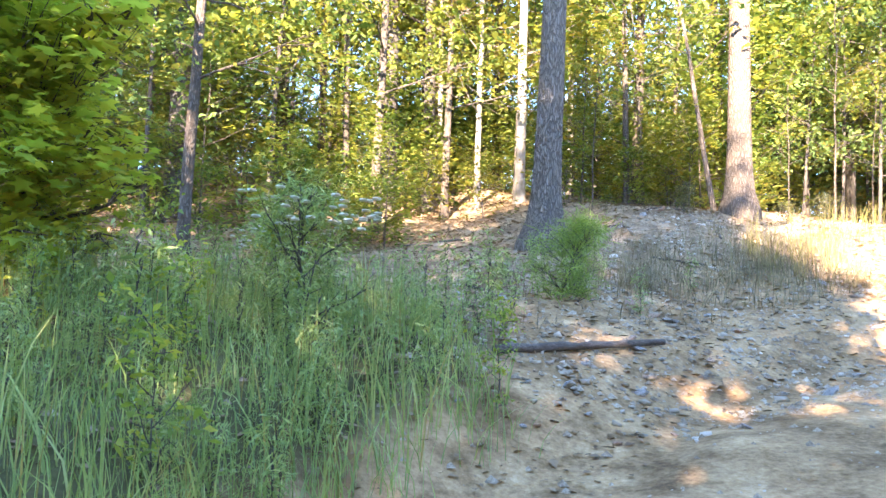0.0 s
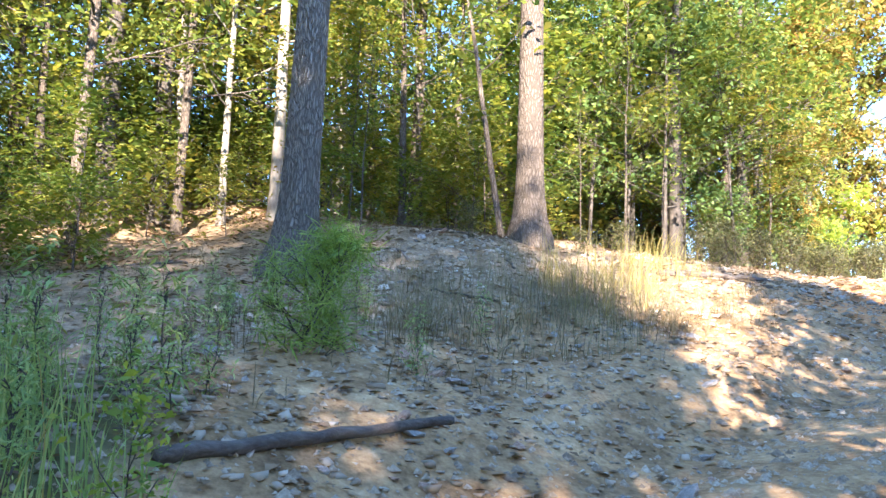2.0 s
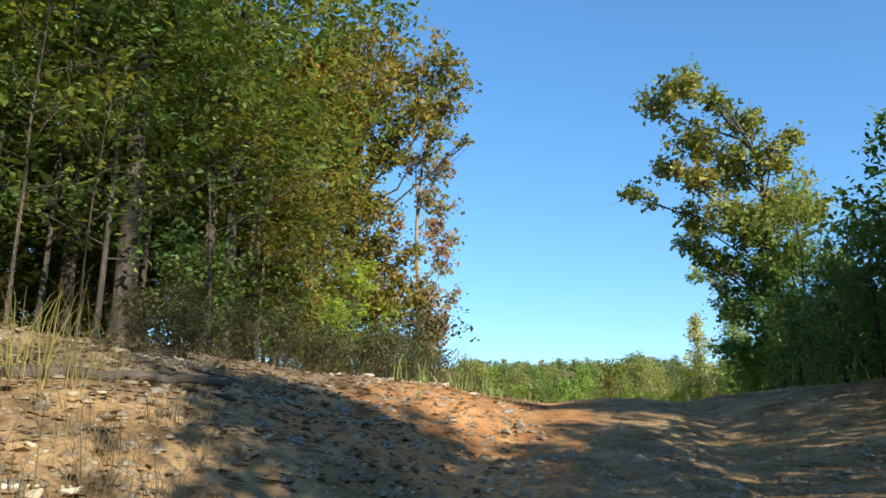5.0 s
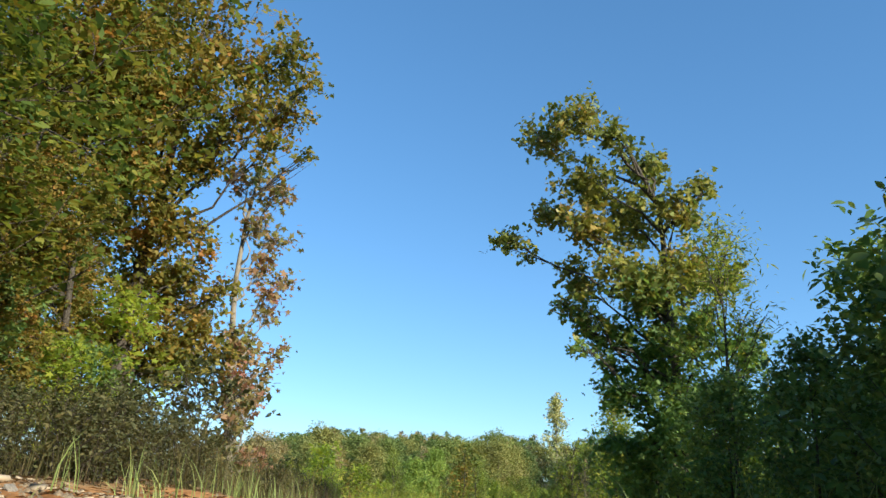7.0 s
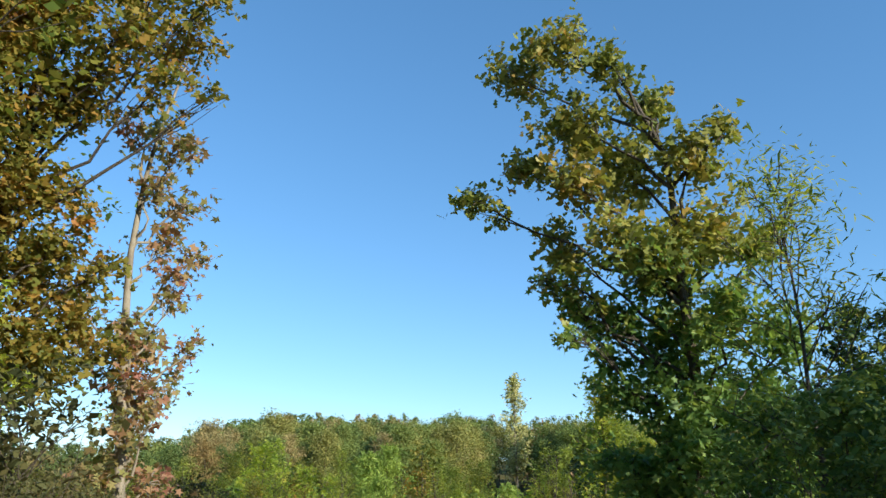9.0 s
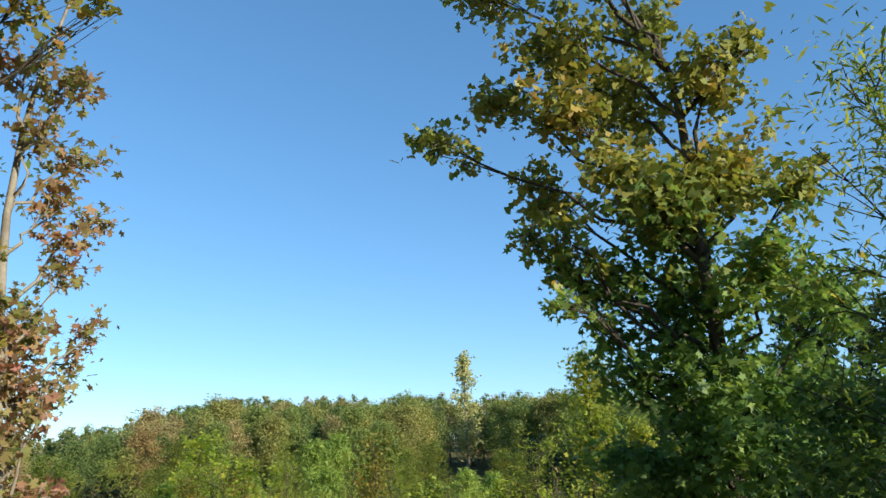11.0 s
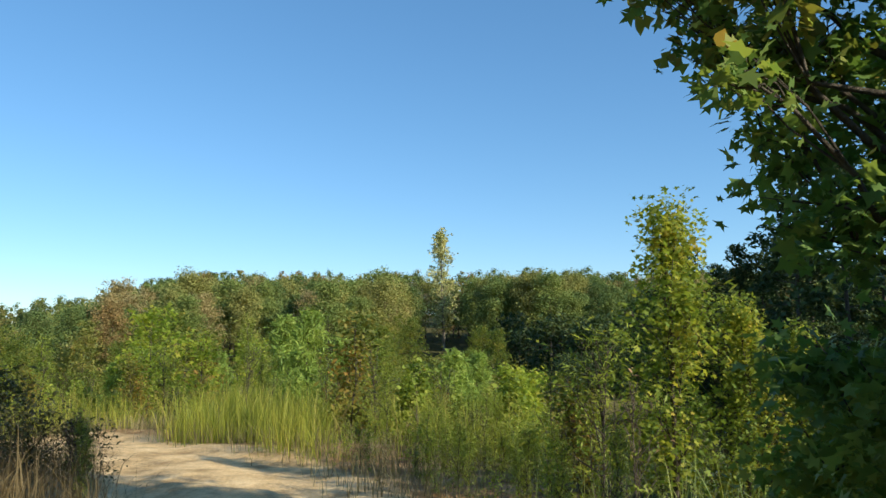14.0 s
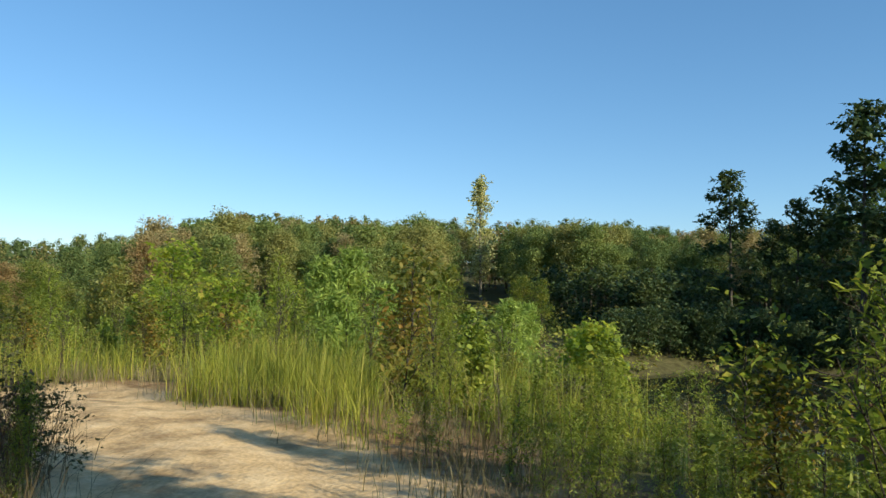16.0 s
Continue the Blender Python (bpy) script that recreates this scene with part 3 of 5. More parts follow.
def blades(name, xy, height, width, rng, material, lean=0.25, label="", category="grass", vary=0.35, dz=0.0):
    """Grass: bent, tapering blades rooted at the points xy, one object."""
    n = len(xy)
    z = land(xy[:, 0], xy[:, 1]) - 0.02 + dz
    base = np.stack([xy[:, 0], xy[:, 1], z], 1)
    h = height * np.exp(np.clip(rng.normal(0, vary, n), -2 * vary, 1.5 * vary)) if np.isscalar(height) else height
    az = rng.uniform(0, 2 * math.pi, n)
    out = np.stack([np.cos(az), np.sin(az), np.zeros(n)], 1)
    fa = rng.uniform(0, math.pi, n)
    side = np.stack([np.cos(fa), np.sin(fa), np.zeros(n)], 1)
    bend = np.minimum(np.abs(rng.normal(0, lean, n)), 1.2)
    w = width * np.exp(rng.normal(0, 0.3, n))
    rows = []
    for u, k in ((0, 1.0), (0.38, 0.9), (0.72, 0.6)):
        c = base + (h * u)[:, None] * np.array([0, 0, 1]) + (h * bend * u * u)[:, None] * out - (h * 0.3 * bend * u ** 3)[:, None] * np.array([0, 0, 1])
        rows += [c - side * (w * k / 2)[:, None], c + side * (w * k / 2)[:, None]]
    tip = base + h[:, None] * np.array([0, 0, 1]) * (1 - 0.3 * bend)[:, None] + (h * bend)[:, None] * out
    v = np.stack(rows + [tip], 1).reshape(-1, 3)
    i = np.arange(n)[:, None] * 7
    quads = np.concatenate([i + np.array([[0, 1, 3, 2]]), i + np.array([[2, 3, 5, 4]])])
    tris = i + np.array([[4, 5, 6]])
    me = mesh_of(name, v, [quads, tris], material)
    return tagged(new(name, me), label, category, kind="stuff")


def tufts(rng, n, box, per, spread, keep=None):
    """Points in clumps inside box = (x0, x1, y0, y1), where keep(x, y) allows."""
    c = np.stack([rng.uniform(box[0], box[1], n), rng.uniform(box[2], box[3], n)], 1)
    if keep is not None:
        c = c[keep(c[:, 0], c[:, 1])]
    p = np.repeat(c, per, 0) + rng.normal(0, spread, (len(c) * per, 2))
    return p


# ---- ground, pond ----
def build_ground():
    n = 430
    u = np.linspace(-1, 1, n)
    gx = 7 + 6.0 * np.sinh(6.0 * u)
    gy = 8 + 6.0 * np.sinh(6.0 * u)
    x, y = np.meshgrid(gx, gy, indexing="ij")
    z = land(x, y)
    i, j = np.meshgrid(np.arange(n - 1), np.arange(n - 1), indexing="ij")
    quads = np.stack([i * n + j, (i + 1) * n + j, (i + 1) * n + j + 1, i * n + j + 1], -1).reshape(-1, 4)
    me = smooth(mesh_of("ground", np.stack([x, y, z], -1).reshape(-1, 3), [quads], EARTH))
    d, _, s = along(x, y)
    far = np.hypot(x - 10, y - 10)
    tone = {
        "bare": np.clip(1.15 - np.maximum(np.abs(d - 0.2) - 1.6, 0) / 1.7, 0, 1) * (1 - ramp(far, 30, 60)),
        "red": 0.95 * ramp(s, 25.6, 27.2) * (1 - ramp(s, 31, 35)) * ramp(d, -0.1, 0.5) * (1 - ramp(d, 1.9, 2.7)),
        "sand": ramp(s, 33, 37) * (1 - ramp(np.abs(d - 0.2), 1.3, 1.9)) * (1 - ramp(far, 30, 60)),
        "turf": np.maximum(ramp(-d, 2.0, 3.4), np.maximum(ramp(x + 0.3 * y, 24, 29) * ramp(np.abs(d), 1.6, 2.6), np.maximum(ramp(far, 40, 70), ramp(d, 1.2, 2.4) * (1 - ramp(x + 0.25 * y, 1.2, 2.4)) * (1 - ramp(y, 6.0, 7.0))))),
    }
    for k, v in tone.items():
        me.attributes.new(k, "FLOAT", "POINT").data.foreach_set("value", v.ravel().astype(np.float32))
    return tagged(new("ground", me), "stony clay ground with a rutted dirt track and cut bank", "ground", kind="structure")


ground = build_ground()
wv = np.array([(28, -8, POND), (68, -8, POND), (68, 27, POND), (28, 27, POND)], float)
tagged(new("pond_water", mesh_of("pond_water", wv, [np.array([[0, 1, 2, 3]])], WATER)), "dark still pond water between overgrown banks", "pond", kind="structure")

# ---- the wood on the bank ----
oak_a = place(make_tree("oak_tree", 11, 15, 0.178, BARK_OAK, LEAF_FOREST, 0.46, 18, 3.4, 0.35, 7600, 0.105, "plain", (0.5, 0.25), (0.022, 0.0), 1.15, sides=18, lobes=0.10,
              label="large oak with grey furrowed bark on the bank", group="forest trees", split=True), 1.2, 9.45, 20)
oak_b = place(make_tree("oak_tree", 12, 14, 0.175, BARK_PALE, LEAF_FOREST, 0.40, 18, 3.0, 0.3, 7600, 0.105, "plain", (0.5, 0.25), (-0.004, 0.01), 0.8, sides=14, lobes=0.08,
              label="tall straight tree with pale grey-brown bark", group="forest trees", split=True), 4.22, 11.05, 0)
pole_1 = make_tree("forest_tree", 21, 11, 0.095, BARK_PALE, LEAF_FOREST, 0.24, 20, 2.2, 0.3, 4800, 0.10, clump=(0.45, 0.2), lean=(0.02, 0.0), label="slender pale-barked forest tree with yellow-green leaves", group="forest trees")
pole_2 = make_tree("forest_tree", 22, 12, 0.13, BARK_DARK, LEAF_FOREST, 0.26, 22, 2.6, 0.3, 5400, 0.10, clump=(0.5, 0.22), label="dark-barked forest tree with green leaves", group="forest trees")
pole_3 = make_tree("forest_tree", 23, 10, 0.075, BARK_WHITE, LEAF_GOLD, 0.22, 18, 2.0, 0.3, 4600, 0.10, clump=(0.45, 0.2), lean=(0.01, 0.02), label="thin sunlit tree with whitish bark and golden leaves", group="forest trees")
under_1 = make_tree("understory_tree", 31, 5.6, 0.04, BARK_DARK, LEAF_FOREST, 0.24, 20, 1.9, 0.25, 3600, 0.095, clump=(0.42, 0.14), lean=(0.05, 0.03), up=0.6, flare=0.25, label="young understory tree with layered green leaves", group="understory trees")
under_2 = make_tree("understory_tree", 32, 4.6, 0.03, BARK_PALE, LEAF_GOLD, 0.24, 18, 1.6, 0.25, 3000, 0.095, clump=(0.4, 0.13), lean=(-0.06, 0.02), up=0.6, flare=0.25, label="young understory tree with yellowing leaves", group="understory trees")
under_3 = make_tree("understory_tree", 33, 3.0, 0.02, BARK_PALE, LEAF_FOREST, 0.12, 14, 1.1, 0.3, 1500, 0.11, clump=(0.32, 0.12), lean=(0.03, -0.04), up=0.6, flare=0.2, label="leafy sapling with thin pale stem", group="understory trees")
under_4 = make_tree("understory_tree", 34, 6.6, 0.05, BARK_DARK, LEAF_DARK, 0.2, 22, 2.2, 0.25, 4000, 0.105, clump=(0.45, 0.16), label="shaded understory tree with dark green leaves", group="understory trees")
twiggy = make_tree("bare_sapling", 35, 4.2, 0.022, BARK_PALE, LEAF_FOREST, 0.34, 13, 0.9, 0.6, 240, 0.11, clump=(0.3, 0.12), lean=(-0.02, 0), flare=0.2, label="thin pale sapling with few leaves", group="understory trees")
leaning = make_tree("leaning_sapling", 36, 5.0, 0.045, BARK_PALE, LEAF_FOREST, 0.45, 10, 1.0, 0.5, 420, 0.11, clump=(0.3, 0.12), lean=(-0.16, 0.05), flare=0.2, label="slanting thin sapling beside the pale tree", group="understory trees")
floor_bush = make_tree("forest_shrub", 37, 1.5, 0.014, BARK_DARK, LEAF_FOREST, 0.04, 15, 0.85, 0.5, 1000, 0.10, clump=(0.26, 0.14), flare=0.1, up=0.55, label="low leafy shrub on the forest floor", category="shrub", group="forest shrubs")
floor_gold = make_tree("forest_shrub", 38, 1.9, 0.016, BARK_DARK, LEAF_GOLD, 0.06, 15, 0.9, 0.5, 950, 0.10, clump=(0.28, 0.14), flare=0.1, up=0.55, label="low yellowing shrub on the forest floor", category="shrub", group="forest shrubs")

place(pole_1, -2.94, 8.55, 0, 0.78)
place(pole_2, -1.03, 13.6, 40, 1.15)
place(pole_3, 1.24, 13.1, 10, 1.2)
place(under_1, -6.2, 12.5, 0)
place(under_2, 0.2, 17.2, 0)
place(under_3, -3.6, 11.2, 0)
place(under_4, -8.0, 14.0, 0)
place(twiggy, 5.97, 11.78, 0, 0.9)
for src, x, y, turn, sc in ((under_4, 7.2, 12.75, 20, 0.7), (under_1, 8.7, 13.0, 140, 0.75), (under_1, 6.9, 13.4, 250, 0.8), (under_2, 9.6, 13.3, 80, 0.8)):
    again(src, x, y, turn, sc)
place(leaning, 3.95, 11.2, 0)
place(floor_bush, -1.9, 9.6, 0, 0.8)
place(floor_gold, -0.4, 13.0, 0, 0.6)
for src, x, y, turn, sc in (
        (pole_3, -0.14, 14.3, 80, 0.85), (pole_3, 0.54, 13.65, 200, 0.8), (pole_1, -1.14, 11.95, 0, 0.85), (pole_1, -1.67, 12.7, 120, 0.7),
        (pole_2, -3.3, 15.1, 0, 1.2), (pole_1, -4.84, 12.3, 60, 0.75), (pole_1, 2.95, 12.6, 90, 0.62), (pole_1, 8.0, 13.6, 200, 0.85),
        (twiggy, 5.08, 11.4, 190, 0.5), (twiggy, 2.14, 11.3, 100, 0.6), (pole_1, 4.1, 13.9, 250, 0.6),
        (pole_2, 7.7, 13.2, 10, 0.9), (twiggy, 6.5, 11.7, 60, 0.6), (pole_1, 5.2, 14.6, 140, 1.0), (pole_2, -5.6, 16.0, 30, 1.1),
        (pole_3, 2.6, 16.2, 30, 1.1), (pole_1, 9.2, 14.0, 300, 0.95), (pole_2, 11.2, 15.6, 60, 0.95),
        (under_1, -2.2, 14.2, 70, 0.9), (under_2, 1.9, 14.8, 10, 1.0), (under_1, 3.4, 13.2, 160, 0.8), (under_2, 2.2, 12.6, 250, 0.7), (under_3, 5.0, 13.2, 30, 1.1),
        (under_1, 6.3, 13.6, 300, 0.9), (under_4, 8.3, 13.9, 30, 0.8), (under_2, -0.9, 15.5, 200, 0.9), (under_4, -4.2, 10.6, 100, 0.8), (under_1, -5.6, 9.2, 10, 0.9)):
    again(src, x, y, turn, sc)


def scatter_trees():
    rng = np.random.default_rng(5)
    kinds = (under_1, under_2, under_1, under_4, under_1, under_4, pole_1, pole_2, pole_3, under_4)
    low = (floor_bush, floor_gold, under_3, floor_bush, floor_bush)
    taken = [(1.2, 9.45), (4.22, 11.05), (-2.94, 8.5), (1.2, 13.1), (5.97, 11.8), (8.0, 13.6), (2.95, 12.6)]

    def fill(kinds, want, box, start, gap, grow):
        count = 0
        for _ in range(4000):
            x, y = rng.uniform(box[0], box[1]), rng.uniform(box[2], box[3])
            d = float(along(x, y)[0])
            if d < start or (x > 11 and y < 15.0) or (y < 13.0 and -2.4 < x < 4.6 and d < start + 3):
                continue
            if min((x - a) ** 2 + (y - b) ** 2 for a, b in taken) < (gap + grow * max(y - 14, 0)) ** 2:
                continue
            taken.append((x, y))
            again(kinds[rng.integers(len(kinds))], x, y, rng.uniform(0, 360), rng.uniform(0.75, 1.25))
            count += 1
            if count >= want:
                return

    fill(kinds, 135, (-17, 15, 11.6, 36), 6.0, 1.0, 0.05)
    fill(low, 70, (-12, 13, 10.5, 30), 5.0, 0.6, 0.04)
    fill((under_4, under_1, floor_bush), 46, (-19, 15, 25, 38), 6.0, 0.9, 0.0)
    fill((pole_2, under_4, under_1), 34, (3, 17, 17, 30), 6.0, 0.8, 0.0)


scatter_trees()
ru = np.random.default_rng(6)
for _ in range(46):
    x, y = ru.uniform(-8, 5.5), ru.uniform(12.0, 17.5)
    again((floor_bush, floor_bush, under_3, floor_gold)[ru.integers(4)], x, y, ru.uniform(0, 360), ru.uniform(0.5, 1.0))
for _ in range(14):
    x, y = ru.uniform(-5.5, -0.6), ru.uniform(9.6, 12.0)
    again((floor_bush, under_3, floor_bush)[ru.integers(3)], x, y, ru.uniform(0, 360), ru.uniform(0.3, 0.65))

# edge of the wood above the cut
russet = place(make_lumpy("russet_oak_tree", 41, [(0, 0, -0.2), (0.1, 0, 3), (0.3, -0.1, 6), (0.6, -0.2, 9)], 0.14, BARK_DARK, [(-1.1, -0.54, 5.65, 1.02), (-0.3, -0.88, 6.01, 0.89), (0.0, -1.89, 5.90, 0.69), (1.0, -1.88, 6.20, 0.49), (0.6, -2.58, 6.31, 0.27), (-0.4, -0.51, 4.90, 0.94), (0.3, -0.90, 5.39, 0.73), (0.6, -2.06, 5.37, 0.34), (-0.2, 0.25, 4.13, 0.82), (0.1, -0.69, 4.08, 0.70), (0.6, -0.69, 3.50, 0.47), (0.3, 0.03, 3.26, 0.73), (1.0, -2.39, 5.25, 0.19), (-0.1, -1.52, 6.94, 0.98), (-1.3, -1.19, 6.49, 1.01), (0.3, -2.42, 6.75, 0.47), (0.1, 0.38, 2.50, 0.73), (0.3, -0.51, 2.41, 0.61), (0.8, -0.17, 3.23, 0.66), (0.8, -0.82, 2.71, 0.47), (0.7, -0.42, 2.14, 0.63), (0.4, 0.25, 1.97, 0.73), (0.8, -1.15, 3.20, 0.34), (1.5, -0.54, 2.33, 0.41)], 2300, 0.078, "lobed", LEAF_RUSSET, label="tall oak with russet and olive autumn leaves"), 14.0, 16.4, 0)
again(russet, 11.4, 19.2, 130, 0.95)
sycamore = place(make_lumpy("sycamore_tree", 42, [(-0.12, -1.25, -0.2), (-0.25, -1.15, 1.8), (-0.3, -1.0, 3.6), (-0.2, -1.0, 5.2), (0.1, -1.2, 7)], 0.075, BARK_WHITE, [(-0.1, -1.39, 5.47, 0.49), (0.5, -1.17, 4.80, 0.36), (-0.3, -1.31, 4.79, 0.39), (0.9, -1.04, 4.10, 0.32), (0.4, -1.20, 3.35, 0.44), (0.3, -0.72, 2.68, 0.49), (1.0, -1.05, 2.87, 0.27), (0.2, -0.87, 1.99, 0.43), (1.0, -0.68, 2.27, 0.32), (0.0, -0.55, 2.30, 0.35), (0.2, -0.99, 4.09, 0.40), (-0.3, -0.87, 5.67, 0.36), (-0.6, -0.44, 3.19, 0.35), (0.1, 0.10, 2.69, 0.37), (-0.1, -1.15, 1.1, 0.42), (0.4, -1.25, 0.9, 0.36), (0.05, -1.45, 1.9, 0.34), (-0.5, -1.0, 0.8, 0.4), (-0.3, -1.2, 2.8, 0.34), (-0.2, -1.3, 2.2, 0.4), (-0.25, -1.35, 1.5, 0.42)], 1150, 0.085, "star", LEAF_SYC, label="thin pale-trunked tree with pinkish and yellow leaves", knot=0.09), 16.1, 17.0, 0)
edge_1 = place(make_tree("edge_tree", 43, 8.2, 0.10, BARK_DARK, LEAF_FOREST, 0.28, 26, 2.2, 0.3, 11500, 0.088, "oval", (0.42, 0.2), label="broad green tree at the edge of the wood", group="forest edge trees"), 9.6, 14.0, 0)
again(russet, 11.5, 16.4, 60, 0.9)
again(russet, 12.7, 15.7, 200, 0.5, label="small oak with olive and russet leaves")
again(russet, 10.6, 14.2, 20, 0.42, label="small oak with olive and russet leaves")
again(edge_1, 8.6, 16.9, 40, 1.0)
again(edge_1, 12.2, 17.6, 220, 0.9)
again(edge_1, 8.0, 15.2, 300, 1.15)
edge_2 = place(make_tree("edge_bush", 44, 3.4, 0.04, BARK_DARK, LEAF_DARK, 0.04, 20, 1.4, 0.5, 1800, 0.10, "star", (0.22, 0.16), flare=0.2, label="green bush at the edge of the wood", category="bush", group="edge bushes"), 12.2, 14.7, 0, 0.45)
again(edge_2, 13.3, 16.1, 70, 0.5)
again(edge_2, 10.6, 13.9, 140, 0.45)
again(edge_2, 8.9, 13.5, 250, 0.4)
low_1 = place(make_tree("low_bush", 45, 1.1, 0.012, BARK_DARK, LEAF_DULL, 0.02, 18, 0.85, 0.75, 1500, 0.065, "plain", (0.18, 0.14), flare=0.1, knot=0.04, label="low dull olive bush on the bank", category="bush", group="low bushes"), 12.2, 12.8, 0)
for x, y, turn, sc in ((11.0, 12.5, 40, 1.0), (13.3, 13.6, 90, 0.55), (9.8, 12.5, 200, 0.9), (14.6, 14.6, 300, 0.5), (12.6, 14.0, 10, 0.8), (15.6, 15.3, 80, 0.5), (16.6, 15.6, 30, 0.45), (8.6, 12.4, 150, 0.8), (10.4, 12.0, 250, 0.7), (11.7, 12.1, 20, 0.7), (13.6, 12.75, 190, 0.6), (9.1, 12.0, 330, 0.6), (7.6, 11.9, 100, 0.5), (10.2, 11.6, 70, 0.8), (9.8, 11.45, 160, 0.75), (10.8, 11.95, 210, 0.85), (10.5, 11.5, 20, 0.6), (11.3, 12.0, 290, 0.75), (9.4, 11.6, 240, 0.7)):
    again(low_1, x, y, turn, sc * 0.6)

bright = place(make_tree("edge_sapling", 46, 3.4, 0.03, BARK_PALE, LEAF_MAPLE, 0.25, 16, 0.85, 0.45, 1100, 0.10, "star", (0.2, 0.12), flare=0.2, up=0.35, label="young sweetgum with bright yellow-green leaves at the edge of the wood", category="sapling", group="edge bushes"), 13.0, 14.9, 0, 0.72)
again(bright, 11.6, 14.2, 100, 0.45)

for x, y, turn, sc in ((12.6, 14.25, 10, 1.1), (13.25, 14.4, 70, 1.05), (13.9, 14.5, 130, 1.05), (14.6, 14.65, 200, 0.85), (15.2, 14.8, 260, 0.6)):
    again(low_1, x, y, turn, 0.62 * sc, label="dull green bush at the foot of the edge trees")

# tree whose boughs hang over the start
maple = place(make_lumpy("sweetgum_tree", 51, [(0, 0, -0.2), (0.1, 0.1, 1.2), (0.0, -0.1, 2.6), (0.1, -0.2, 4.0)], 0.07, BARK_PALE,
              [(1.3, -1.94, 1.43, 0.45), (0.8, -1.86, 1.30, 0.56), (1.7, -2.11, 1.49, 0.25), (1.2, -1.36, 1.16, 0.33), (1.2, -1.99, 0.82, 0.40), (1.6, -1.63, 0.91, 0.18), (1.1, -1.49, 0.54, 0.26), (1.8, -1.83, 0.51, 0.17), (1.2, -1.24, 0.42, 0.29), (1.2, -1.91, 0.17, 0.32), (1.6, -1.53, 0.25, 0.18), (0.7, -1.72, 0.61, 0.60), (1.3, -2.38, 1.67, 0.46), (1.3, -1.60, 2.02, 0.40), (1.4, -1.82, -0.03, 0.24), (1.8, -1.50, 0.64, 0.10), (1.7, -1.29, 0.91, 0.13), (1.9, -2.02, 1.57, 0.15), (1.1, -1.48, 1.24, 0.40), (1.6, -1.91, 1.28, 0.24), (1.3, -1.78, 0.72, 0.37), (1.4, -1.37, 0.73, 0.26), (-0.2, -0.8, 2.2, 0.8), (0.6, -0.6, 1.5, 0.6), (0.2, 0.2, 3.2, 0.9), (0.0, -0.9, 0.6, 0.6), (0.2, -0.8, -0.2, 0.5)],
              2300, 0.09, "star", LEAF_MAPLE, label="leafy sweetgum with star-shaped green and yellow leaves", up=0.6), -3.9, 6.6, 0)

# ---- beside the track, right-hand side ----
oak_r = place(make_lumpy("roadside_oak_tree", 61, [(0, 0, -0.2), (0.05, -0.05, 1.5), (0.0, 0.05, 3.0), (0.05, 0.1, 4.5), (0.0, 0.7, 5.9)], 0.08, BARK_DARK,
              [(0.0, 1.23, 6.20, 0.52), (0.3, 2.04, 6.12, 0.42), (-0.3, 0.59, 5.65, 0.35), (0.4, 0.36, 5.41, 0.45), (-0.1, 1.14, 5.15, 0.54), (0.0, 2.37, 4.30, 0.31), (0.3, 1.86, 4.76, 0.38), (-0.3, 1.12, 4.34, 0.45), (0.4, 0.68, 4.62, 0.70), (-0.1, -0.28, 4.51, 0.47), (0.0, -0.52, 4.71, 0.27), (0.3, 1.39, 3.70, 0.43), (-0.3, 0.37, 3.48, 0.69), (0.4, -0.26, 3.69, 0.62), (-0.1, -0.80, 3.38, 0.33), (0.0, 0.79, 2.73, 0.47), (0.3, 0.16, 2.68, 0.68), (-0.3, -0.55, 2.58, 0.57), (0.4, -0.92, 2.45, 0.41), (-0.1, 0.67, 1.94, 0.45), (0.0, -0.01, 1.88, 0.62), (0.3, -0.66, 1.90, 0.50), (-0.3, 0.15, 1.28, 0.59), (0.4, -0.37, 1.32, 0.54), (-0.1, 0.70, 1.28, 0.39), (0.0, 0.26, 3.22, 0.40), (0.3, 0.25, 2.24, 0.41), (-0.3, 0.07, 1.56, 0.38), (-0.3, 1.44, 3.17, 0.23), (0.0, 1.30, 2.99, 0.24), (-0.6, 1.07, 2.50, 0.18), (0.1, 0.90, 2.38, 0.28), (-0.4, 1.08, 3.05, 0.25), (0.2, 0.3, 0.9, 0.6), (-0.2, -0.5, 0.8, 0.6), (0.6, 0.7, 0.8, 0.5), (0.4, -0.9, 1.2, 0.5), (0.3, -1.2, 0.5, 0.5)],
              3100, 0.078, "lobed", LEAF_OAK, LEAF_VINE, 3.0, label="young roadside oak with olive and rusty leaves and vines below"), 16.8, 8.95, 0)
willow = place(make_tree("willow_sapling", 63, 2.95, 0.024, BARK_DARK, LEAF_GUM, 0.1, 34, 0.75, 0.85, 3600, 0.062, "slim", (0.14, 0.14), flare=0.2, up=0.2, label="thin willow sapling with narrow leaves", category="sapling"), 14.0, 7.8, 0)
sumac = place(make_tree("sumac_bush", 64, 3.2, 0.035, BARK_DARK, LEAF_DARK, 0.08, 22, 1.2, 0.55, 4800, 0.10, "oval", (0.26, 0.2), flare=0.2, label="dark green shrub beside the track", category="bush", group="verge shrubs"), 11.2, 4.9, 0, 0.75)
